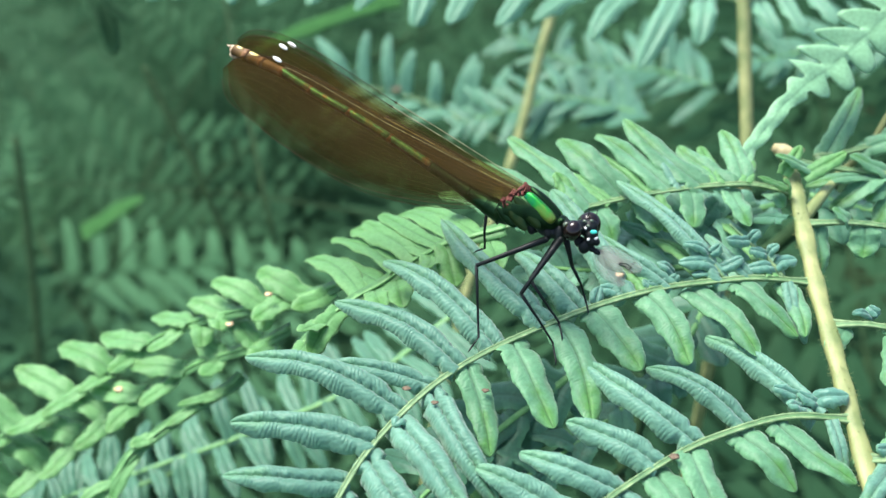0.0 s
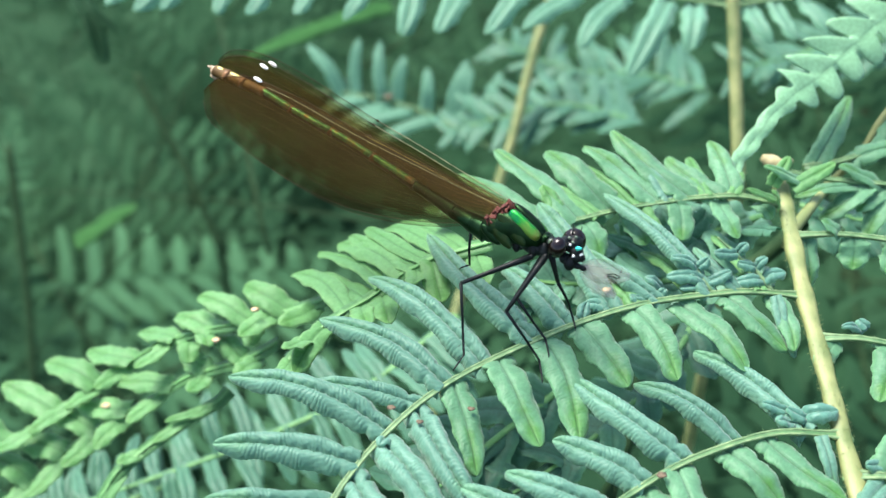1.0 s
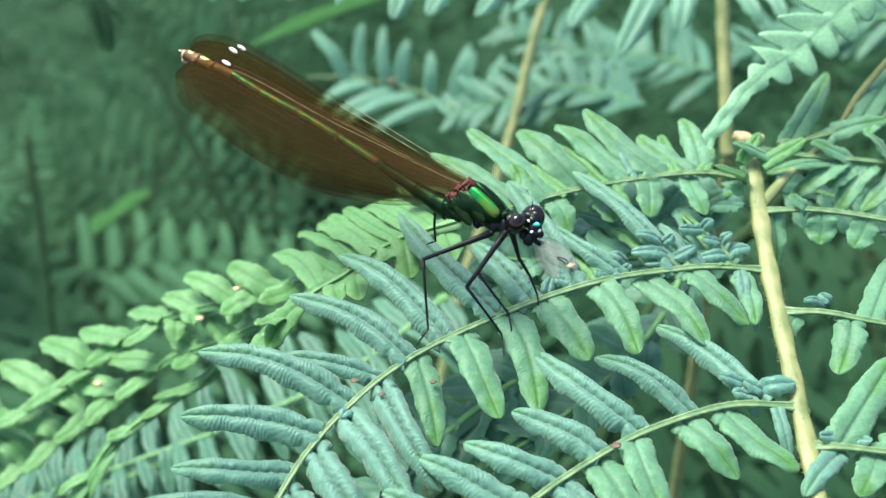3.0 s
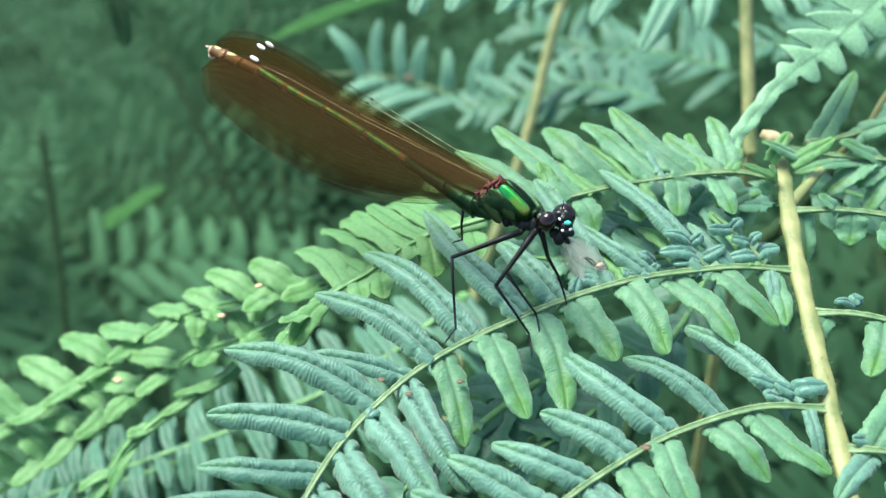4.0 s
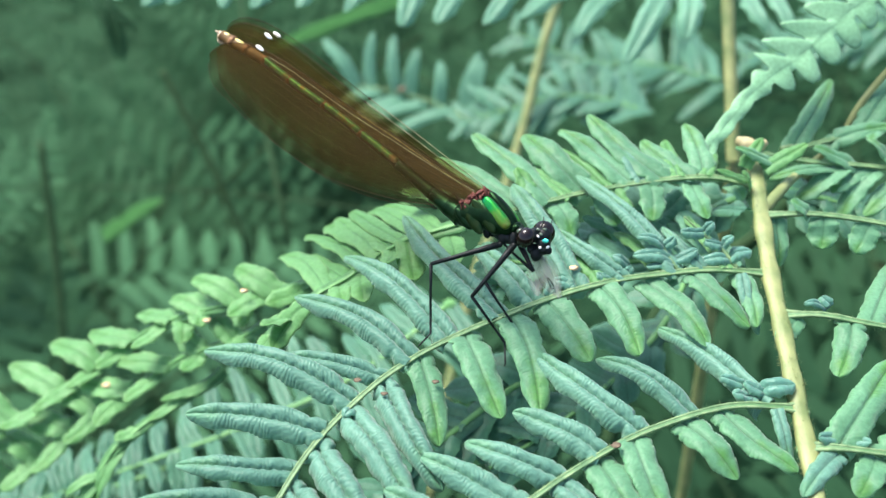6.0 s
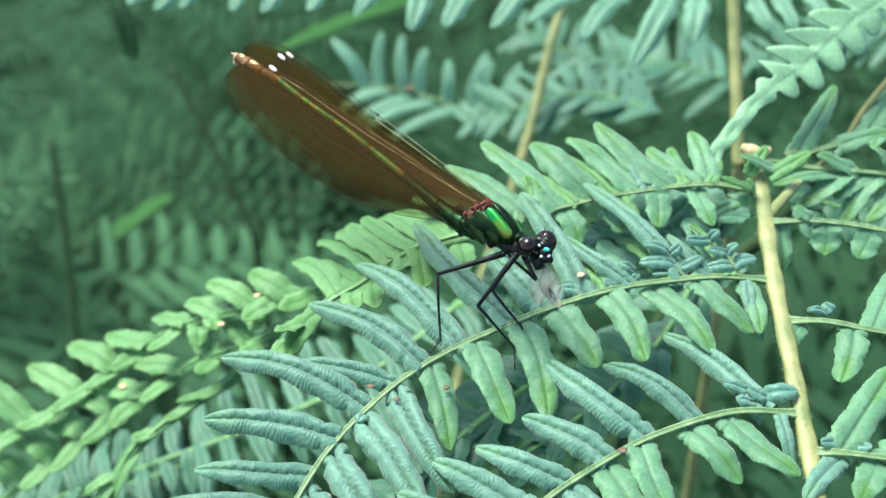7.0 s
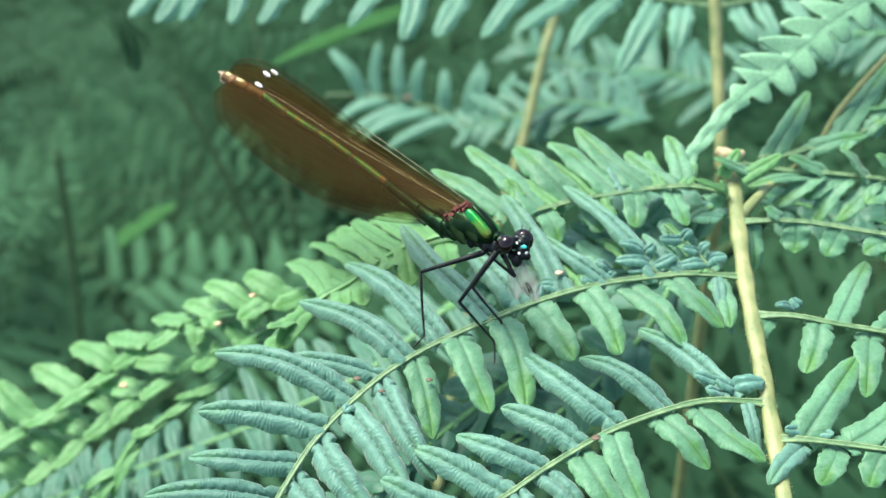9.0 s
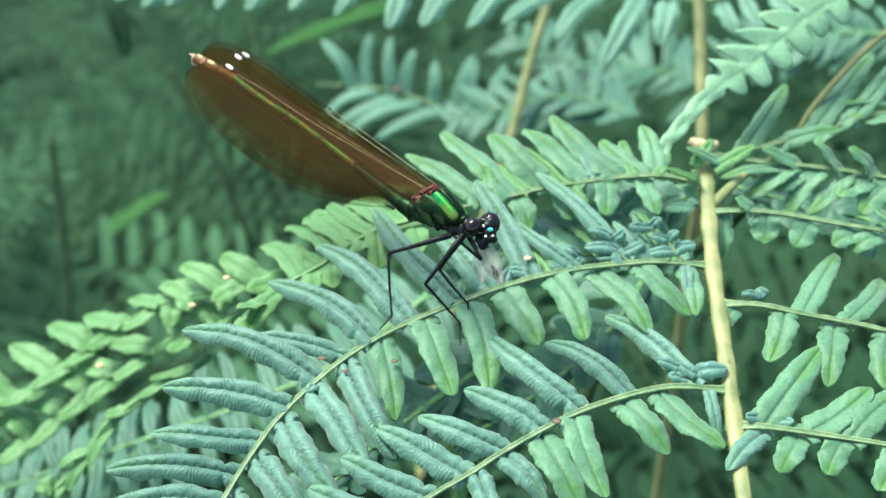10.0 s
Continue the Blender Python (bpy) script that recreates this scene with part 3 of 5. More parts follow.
crimped_lobes(frond, [(0.2, -25.6, 3.8, 1.4, -1.1, 0.6, 1.1), (-0.9, -25.7, 3.8, -1.8, -0.5, 0.8, 1.1), (-25.9, -6.6, 8.4, -1.7, 0.1, 0.9, 1.3), (-28.4, -8.0, 8.2, 0.5, 1.3, 1.1, 1.2), (-49.1, -22.7, 5.3, -0.5, -1.3, 0.6, 1.2), (-7.2, -20.5, 5.1, -1.6, 0.5, 1.0, 1.2), (-20.8, -5.4, 8.6, -1.4, -0.2, 0.8, 0.9), (-19.8, -5.1, 8.7, 0.7, 0.4, 0.9, 0.9), (-22.1, -5.7, 8.6, -0.7, 0.2, 0.9, 0.9)])
rpts = curve_points([Vector(p) * MM for p in RACHIS], 10)
nodes = [Vector(p) * MM for p in (RACHIS[2], RACHIS[3], RACHIS[4], RACHIS[5], RACHIS[6])]
rad = []
for i, p in enumerate(rpts):
    near = min((p - q).length for q in nodes)
    rad.append(min(1.0, 0.5 + i / 8) * MM * (0.92 - 0.14 * i / len(rpts) + 0.20 * math.exp(-(near / 0.0024) ** 2)) * (1 + 0.05 * noise.noise(p * 500)))
v, f = tube(rpts, rad, 16, 0.9, 0.15, Vector((0, -0.5, 0.8)))
rachis = mesh_object("rachis", v, f, STALK, frond, "straw-coloured hairy rachis")
top = rpts[0]
v, f = tube(curve_points([top + Vector(p) * MM for p in ((-1.9, 0.3, 0.9), (-0.6, 0, 0.3), (0.6, -0.1, -0.1), (1.9, 0.4, 0.5))], 5), [0.0005, 0.0006, 0.00075, 0.0009, 0.001, 0.001, 0.00105, 0.001, 0.001, 0.0009, 0.0009, 0.0008, 0.0007, 0.0006, 0.0005, 0.0004][:16], 10)
mesh_object("fork", v, f, PALE_STALK, rachis, "pale tan fork at the top of the rachis")
v, f = tube(curve_points([Vector(p) * MM for p in ((-2.1, 6.5, 9.8), (0.2, 9.1, 10.6), (2.8, 12.9, 10.3), (6.4, 18.7, 8.3))], 6), [0.0008 - 0.00002 * k for k in range(19)], 12)
mesh_object("side_branch", v, f, STALK, rachis, "pale side branch of the rachis")
v, f = join(hairs_along(rpts, rad, 1300, 1.1))
tagged(mesh_object("hairs", v, f, STALK, rachis, "fine pale hairs"), kind="stuff")

stipe(frond, RACHIS[-1], [(2, 4, -25), (4, 8, -60)], 1.2, STALK)

# the far end of its top pinna, with younger leaflets
lobes_along(frond, [(-37.8, 2.6, 11.3), (-41, 2.4, 10.4), (-44.7, 2.4, 9.1), (-46.6, 2.6, 7.8), (-49.3, 2.5, 6.1), (-51.9, 1.2, 4.5), (-54.9, -0.7, 3.8), (-58, -2.9, 2.7), (-60.4, -6.1, 1.9), (-62.2, -8.2, 0.7)],
            [(0.109, -48.5, 17.2, 4.4, 2.1), (0.173, -50.8, 17.1, 3.5, 2.1), (0.251, -53.2, 17.4, 2.9, 2), (0.312, -55.2, 17.4, 1.7, 2.5), (0.363, -57, 17.5, 1.1, 3.1), (0.457, -59.6, 16.9, -0.4, 2.8), (0.533, -61.2, 15, -2.7, 2.8), (0.63, -62.9, 14.7, -1.7, 3)],
            [(0.066, -38.7, -4.1, 9.9, 2.4), (0.236, -43.6, -4.3, 8, 2.7), (0.312, -46.8, -2.6, 9, 2.2), (0.468, -49.5, -4.3, 5.1, 2.9), (0.569, -51.9, -4.8, 5.4, 2.3), (0.718, -59.8, -9.1, 2.1, 2.3), (0.795, -60.6, -8.2, 4.7, 2), (0.9, -61.9, -11.7, 2.7, 1.8)])

# ---- the frond beside it, further down ----
left_frond = thing("bracken_frond", ORIGIN, "light green bracken frond with short rounded lobes", "fern")
lobes_along(left_frond, [(-58.2, 12.1, -3.8), (-60, 12.5, -4.9), (-65.3, 13, -7.1), (-70.3, 13.7, -9.1), (-75.8, 15.3, -11.6), (-80.5, 16.8, -14.3), (-84.6, 17.3, -16.7), (-89.2, 17.9, -20.5), (-94.8, 17.3, -24.4), (-98.8, 16.5, -27), (-104.2, 15, -30.3), (-109.2, 13.3, -32.3), (-114.6, 11.6, -34.3)],
            [(0.085, -70.1, 17.4, -5.9, 3.4), (0.186, -76.8, 18.4, -8.2, 3.3), (0.278, -80.4, 18.6, -12.4, 3.7), (0.383, -86.6, 20.1, -16, 3.1), (0.51, -94.9, 21.4, -20, 3.9), (0.63, -101.9, 22.3, -22.9, 4.1), (0.744, -108.8, 21.3, -26.5, 4), (0.874, -115.2, 20, -29.1, 4), (0.972, -121.3, 17.1, -32.7, 4)],
            [(0.029, -64.3, 8.1, -5.2, 2.3), (0.12, -69.7, 8.9, -7.3, 2.6), (0.404, -85.5, 12.4, -15.9, 1.9), (0.528, -92, 13.3, -20.7, 2.1), (0.63, -96.8, 13.2, -24.1, 2.2), (0.709, -102.3, 11.8, -27.7, 2.2), (0.813, -107.7, 11.1, -30.2, 2.4), (0.908, -114, 8.4, -33.6, 2.4), (0.297, -74.9, 11.8, -11.4, 2.5), (0.357, -78, 12, -14.5, 2.6), (0.178, -68.6, 9.4, -9.2, 2.5)])
lobes_along(left_frond, [(-65.5, 11.6, -10.9), (-70.2, 11.6, -13.8), (-78.9, 12.9, -18.2), (-84.2, 13.3, -22.4), (-89.6, 14, -26.1), (-94.8, 13.6, -29.7), (-100.1, 12.9, -33.7), (-104.6, 10.3, -37), (-109.1, 8.3, -39.4), (-113.7, 6.1, -42.1)],
            [(0.093, -74.2, 15.6, -13.1, 3), (0.193, -79.3, 16, -16.1, 2.9), (0.305, -89.6, 15.4, -21, 2.9), (0.452, -96.6, 16.5, -25.6, 3.5), (0.561, -101, 16.9, -28.6, 3.6), (0.683, -106.5, 16.2, -32.9, 3.8), (0.79, -111.5, 14.8, -35.2, 3.8), (0.885, -116.1, 12.6, -37.9, 3.8)],
            [(0.056, -70.6, 7.4, -13.1, 2.5), (0.193, -77.5, 8.3, -16.8, 2.4), (0.351, -86.8, 8.5, -22.7, 2.1), (0.452, -92.1, 8.3, -27.3, 2.5), (0.572, -97.4, 8.4, -30.9, 2.3), (0.672, -103, 7.1, -35.5, 2.5), (0.8, -107.7, 5.9, -37.7, 2.5)])
lobes_along(left_frond, [(-73.2, 12.9, -20.4), (-74.7, 11.6, -21.3), (-78.8, 9.6, -22.8), (-83.3, 7.1, -24.8), (-85.7, 5.5, -26), (-88, 3.8, -27.2), (-89.9, 1.5, -29.4), (-92.2, -0.9, -31.6), (-94.9, -3.3, -33.8), (-97.6, -5.8, -36.1)],
            [(0.078, -78.7, 9.2, -22.4, 1.3), (0.201, -83.2, 6.9, -24.5, 1.4), (0.42, -87.8, 4.3, -26, 1.9), (0.491, -90.7, -1.2, -32.8, 2.0), (0.641, -92.7, -3.1, -33.9, 2.0), (0.641, -94.1, -1.2, -31.1, 1.5), (0.863, -96.9, -3.5, -32.3, 3.0), (0.092, -81.6, 8.8, -22.6, 1.1), (0.816, -95.9, -5.6, -35.7, 1.9)], [])
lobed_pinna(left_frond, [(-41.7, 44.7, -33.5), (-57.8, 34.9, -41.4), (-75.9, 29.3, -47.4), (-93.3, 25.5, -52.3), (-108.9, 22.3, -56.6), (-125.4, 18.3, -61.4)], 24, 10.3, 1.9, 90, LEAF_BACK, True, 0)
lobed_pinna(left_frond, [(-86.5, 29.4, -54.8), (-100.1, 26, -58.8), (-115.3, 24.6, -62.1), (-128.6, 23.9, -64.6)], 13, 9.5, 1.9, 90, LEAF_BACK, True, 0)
stipe(left_frond, (-41.7, 44.7, -33.5), [(2, 3, -25), (4, 8, -60)], 1.1, RIB_GREEN)

# ---- the frond that droops over the rachis ----
drooping_frond = thing("bracken_frond", ORIGIN, "pale green drooping bracken tip with scalloped lobes", "fern")
scalloped_pinna(drooping_frond, [(26, 40.8, 29.3), (19.9, 36.9, 26.5), (13.6, 33.3, 24.1), (9, 29.9, 21.7), (4.8, 26.7, 19.7), (1.4, 24.2, 18.6), (-1.9, 21.4, 17.1), (-4.7, 18.4, 15.2), (-6.8, 16, 14), (-8.1, 13.2, 12.3)], 12, 4.7, 1.15, LEAF_PALE, Vector((0.05, -0.76, 0.65)))
stipe(drooping_frond, (26, 40.8, 29.3), [(20, 10, 4), (40, 20, -4), (58, 30, -25), (68, 35, -60)], 0.9, RIB_GREEN)

# ---- fronds just behind ----
side_frond = thing("bracken_frond", ORIGIN, "green bracken frond crossing under the main one", "fern")
back_frond = thing("bracken_frond", ORIGIN, "bluish green bracken frond out of focus behind", "fern")
pinna(back_frond, [(9.6, 88.2, 4.4), (-0.1, 89.8, 5.5), (-10.9, 91.2, 6.5), (-21.9, 92, 7.1), (-32.9, 93, 7.8), (-45.2, 93.6, 8.3), (-56.4, 94.3, 8.8), (-67.7, 94.6, 9), (-80.3, 95.4, 9.5), (-91.8, 96.2, 10.1), (-101.1, 96.5, 10.3)],
      [(0.059, 1.4, 79.6, -0.5, 3.8), (0.107, -10.0, 75.7, -3.3, 3.8), (0.187, -18.3, 80.0, -0.2, 3.8), (0.251, -28.5, 83.1, 2.0, 3.8), (0.335, -35.2, 82.8, 1.8, 3.8), (0.446, -43.9, 82.5, 1.6, 3.8), (0.530, -50.2, 82.3, 1.5, 3.8), (0.597, -60.3, 85.9, 4.0, 3.8), (0.678, -69.2, 86.8, 4.6, 3.8), (0.762, -78.2, 87.1, 4.9, 3.8), (0.823, -84.0, 87.3, 5.0, 3.8), (0.895, -94.0, 88.0, 5.6, 3.8), (0.937, -99.3, 86.8, 4.7, 3.8), (0.980, -104.4, 87.7, 5.3, 3.8)], [], plain=True)
pinna(back_frond, [(9.6, 88.2, 4.4), (18.2, 89.4, 5.2), (29.1, 90.3, 5.9), (37.7, 91.2, 6.6)],
      [(0.193, 15.8, 81.2, 0.7, 3.3), (0.345, 20.0, 81.7, 1.0, 3.3), (0.536, 26.0, 83.1, 2.0, 3.3)], [], plain=True)
pinna(back_frond, [(-31.2, 147.1, -58), (-40.6, 151.8, -54.2), (-48.5, 155.6, -51.8), (-56.5, 158.6, -50.5), (-66.2, 161.3, -49.6), (-74.5, 163.2, -49.9), (-81.3, 164.9, -50.7)],
      [(0.082, -27.4, 159.4, -42.3, 2.9), (0.184, -35.2, 160.7, -41.7, 2.7), (0.237, -36.3, 162.4, -40.3, 2.9), (0.371, -47, 162.3, -42.4, 2.8), (0.514, -52.9, 165.7, -40.5, 2.9), (0.586, -59.5, 168.5, -37.3, 2.6), (0.716, -65.2, 170.1, -37.2, 2.6), (0.778, -79.1, 169.3, -38.5, 3.3), (0.304, -63.2, 148.3, -59.3, 3.0), (0.435, -71.7, 150.3, -58.8, 3.0), (0.567, -75.5, 152.6, -58.2, 2.9), (0.679, -78.5, 155.8, -55.5, 2.9)], [], plain=True, mat=LEAF_MINT)
pinna(side_frond, [(4.5, 21.4, 9.5), (10.2, 23.4, 9.8), (17, 26.3, 10.3), (24, 29.2, 10.9), (30.8, 31.1, 11.2)],
      [(0.046, 13.0, 34.7, 13.1, 2.1), (0.241, 19.0, 25.5, 11.0, 2.0), (0.406, 27.2, 41.8, 14.4, 2.4), (0.544, 21.6, 28.0, 11.5, 2.0), (0.612, 30.1, 40.2, 14.0, 2.1), (1.000, 19.3, 30.3, 12.0, 0.9), (0.512, 15.3, 22.6, 10.4, 1.8), (0.743, 28.0, 26.8, 11.1, 2.0)], [], mat=LEAF_GREEN)
lobed_pinna(side_frond, [(-1.7, 16.9, 5.2), (-10.1, 13.8, 4.7), (-18.7, 10.5, 4.1), (-25.6, 7.5, 3.6), (-31.5, 3.4, 2.8), (-36.5, -0.5, 2)], 9, 5.9, 2.7, 60, LEAF_MINT, False)
lobed_pinna(side_frond, [(-4.2, 4.2, 5), (-11.8, 4, 5.1), (-20.6, 2.7, 5), (-29.3, 2.7, 5.1), (-35.1, 3.5, 5.4)], 8, 6.5, 2.8, 60, LEAF_MINT, False)
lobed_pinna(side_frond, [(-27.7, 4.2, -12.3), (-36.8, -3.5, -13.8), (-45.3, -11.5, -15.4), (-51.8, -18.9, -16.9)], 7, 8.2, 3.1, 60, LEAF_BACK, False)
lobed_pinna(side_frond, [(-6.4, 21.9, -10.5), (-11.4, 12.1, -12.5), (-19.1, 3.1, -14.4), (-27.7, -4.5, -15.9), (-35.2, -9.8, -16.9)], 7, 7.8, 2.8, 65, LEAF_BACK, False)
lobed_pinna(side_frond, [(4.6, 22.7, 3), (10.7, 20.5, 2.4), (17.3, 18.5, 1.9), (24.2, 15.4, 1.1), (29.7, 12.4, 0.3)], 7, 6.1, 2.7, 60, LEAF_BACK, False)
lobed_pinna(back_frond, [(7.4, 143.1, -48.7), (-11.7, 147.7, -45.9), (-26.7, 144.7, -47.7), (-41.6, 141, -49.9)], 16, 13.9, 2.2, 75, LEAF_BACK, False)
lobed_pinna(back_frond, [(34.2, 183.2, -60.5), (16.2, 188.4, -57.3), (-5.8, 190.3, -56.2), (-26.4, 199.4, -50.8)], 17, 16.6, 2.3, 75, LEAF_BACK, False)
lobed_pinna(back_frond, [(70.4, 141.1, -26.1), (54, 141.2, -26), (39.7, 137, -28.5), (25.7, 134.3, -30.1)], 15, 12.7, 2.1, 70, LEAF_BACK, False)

single_leaf(frond, (-29.9, 7.1, 12), (-1.6, 2.9, 2.3), 2.5, LEAF_YOUNG)
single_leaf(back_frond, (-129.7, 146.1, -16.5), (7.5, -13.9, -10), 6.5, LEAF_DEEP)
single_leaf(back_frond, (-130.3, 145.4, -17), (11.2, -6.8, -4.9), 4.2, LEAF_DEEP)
single_leaf(back_frond, (-167.2, 199.8, -123.8), (21, 7.9, 9.3), 8, LEAF_SOFT)
single_leaf(back_frond, (-58, 203.2, -42), (-43.5, -11, -11.6), 7, LEAF_SOFT)
single_leaf(frond, (-1.2, -27.3, 3.6), (-4.4, -4.6, -1), 2.7, LEAF)
single_leaf(frond, (-6.8, -5, 9), (1.1, -6, -3.9), 1.7, LEAF)
single_leaf(frond, (-6.3, -22.6, 5.1), (0.8, -4.9, -3.6), 1.7, LEAF)
single_leaf(side_frond, (-1.3, 11.5, 12.5), (5.2, 1.4, 2.7), 2.7, LEAF_YOUNG)
single_leaf(side_frond, (0.9, 12.4, 12.6), (-5.8, -0.1, 2.6), 2.2, LEAF_GREEN)
single_leaf(side_frond, (-3.6, 11.9, 12.6), (2.3, 2.2, 3), 2.0, LEAF_YOUNG)
single_leaf(side_frond, (-3.5, 9.4, 12.1), (-4.3, -1.1, 2.4), 1.7, LEAF_YOUNG)
single_leaf(side_frond, (-3.3, 8.4, 11.8), (-1.3, -0, 2.5), 1.3, LEAF_YOUNG)
single_leaf(frond, (-16.2, 9.4, 12.3), (-2.6, 5.9, 1.3), 2.5, LEAF)
single_leaf(frond, (-20.6, 8.3, 12.1), (-6.8, 9, 0.4), 2.7, LEAF_YOUNG)
single_leaf(frond, (-25, 6.9, 11.9), (-8.1, 7.1, 0), 2.5, LEAF_YOUNG)
single_leaf(frond, (-11.8, 10.1, 12.4), (-0.7, 8.6, 0.2), 2.2, LEAF_YOUNG)
single_leaf(frond, (-8.5, 10.3, 12.4), (1.8, 6.2, 0.5), 2.0, LEAF_YOUNG)
single_leaf(frond, (-19.9, 8.3, 12.1), (1.8, -3.2, -3.3), 2.8, LEAF_YOUNG)
single_leaf(frond, (-10.9, -4.3, 9.2), (-4.1, 5.4, 2.1), 1.8, LEAF)
single_leaf(frond, (-15.7, -4.8, 9.2), (-4.1, 10.7, -1.8), 2.2, LEAF_YOUNG)
single_leaf(frond, (-22.5, -6.5, 8.9), (-5.3, 12.3, -1.4), 2.2, LEAF_YOUNG)
single_leaf(frond, (-8.2, -4.3, 9.1), (-2.4, 14.4, -1.9), 2.0, LEAF_YOUNG)
single_leaf(side_frond, (-10.2, 7.9, 3.2), (-6.9, 3.6, 4), 3.3, LEAF_MINT)
single_leaf(side_frond, (-17.1, 5.9, 4.5), (-6.1, 4, 2.7), 3.0, LEAF_MINT)
single_leaf(side_frond, (-10.2, 14.5, 7.4), (-5.4, -3.8, -3.2), 3.4, LEAF_MINT)
single_leaf(side_frond, (-20.2, 12.9, 7.7), (0.7, -3.9, -3.8), 3.0, LEAF_GREEN)
single_leaf(side_frond, (-4.5, 15.9, 5.4), (-6.3, -2.7, -1.5), 3.4, LEAF_GREEN)
single_leaf(side_frond, (-6.1, 13.6, 2.2), (-5.3, 2.8, 2.8), 3.1, LEAF_GREEN)
single_leaf(side_frond, (-25.6, 9.6, 7.1), (-2.2, 3.5, 1.8), 2.7, LEAF_MINT)
single_leaf(side_frond, (-4.8, 4.9, 11.1), (-4.5, 7.9, -8.3), 2.5, LEAF_BACK)
gall((-67.9, 11.6, -5.4), 0.42, GALL, "pale orange gall on a light green lobe")
gall((-73.2, 9.9, -9.1), 0.46, GALL, "pale orange gall on a light green lobe")
gall((-91.8, 14.7, -25), 0.5, GALL, "pale orange gall on a light green lobe")
gall((-25.6, -5.3, 10.2), 0.42, GALL, "pinkish orange gall at the foot of a leaflet")
gall((-48.6, -20.4, 7.3), 0.34, SCAR, "small brown scar on the midrib")
gall((-45.8, -22.1, 6.9), 0.3, SCAR, "small brown scar on the midrib")
gall((-23, -27.8, 5.3), 0.4, SCAR, "small brown scar on the midrib")
gall((-40.7, -19.7, 6.3), 0.3, SCAR, "small brown scar on a leaflet")
gall((-57.3, 158.6, -49.0), 1.1, SCAR, "brown scar on a frond behind")

# ---- stalks ----
STALKS = [
    (1.15, [(7.1, 79.7, 12.4), (7.4, 73.8, 4), (7.7, 66.7, -6.1), (7.9, 59.6, -16.2)]),
    (1.25, [(-13.6, 162.1, -15.6), (-16.2, 156.9, -22.8), (-18.8, 152.1, -29.3), (-21.2, 147.3, -35.9), (-24.5, 139.6, -46.7), (-27, 134.4, -53.8), (-32.6, 124.3, -68.3), (-39.2, 114.1, -82.9), (-41.4, 108.2, -91.4), (-45.8, 98, -105.9), (-50.2, 83.5, -126.6)]),
    (1.2, [(9.9, 29.5, 0.8), (9.8, 31.8, -4.7), (4.5, 31.2, -11.5), (-7.6, 27.9, -20.4), (-13, 21.6, -29.4), (-18.4, 13.3, -41.4)]),
    (0.48, [(33.5, 38.8, 24.3), (25.6, 35.8, 20.1), (20.8, 33.2, 16.4), (16, 30, 11.8), (12.9, 27.2, 7.8), (7.3, 24.4, 3.8)]),
    (1.5, [(-206.2, 254.6, -116.5), (-201.6, 234.2, -145.7), (-198.1, 213.7, -175), (-196.9, 195.8, -200.6)]),
    (1.3, [(-151.6, 249.3, -85.1), (-142, 238.4, -100.6), (-132.4, 227.6, -116), (-121.8, 213.2, -136.6)])]
for i, (rad, pts) in enumerate(STALKS):
    line = [Vector(p) * MM for p in pts]
    c = curve_points(line, 8)
    if i != 3:
        foot = Vector((c[-1].x - 0.004, c[-1].y + 0.02, -ORIGIN.z - 0.01))
        c += [c[-1].lerp(foot, k / 6) for k in range(1, 7)]
    v, f = tube(c, [rad * MM] * len(c), 10)
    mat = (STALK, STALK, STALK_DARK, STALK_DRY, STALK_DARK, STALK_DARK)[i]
    tagged(mesh_object("fern_stalk", v, f, mat, None, "", ORIGIN), "bare bracken stalk among the fronds", "stalk", "bare stalks")

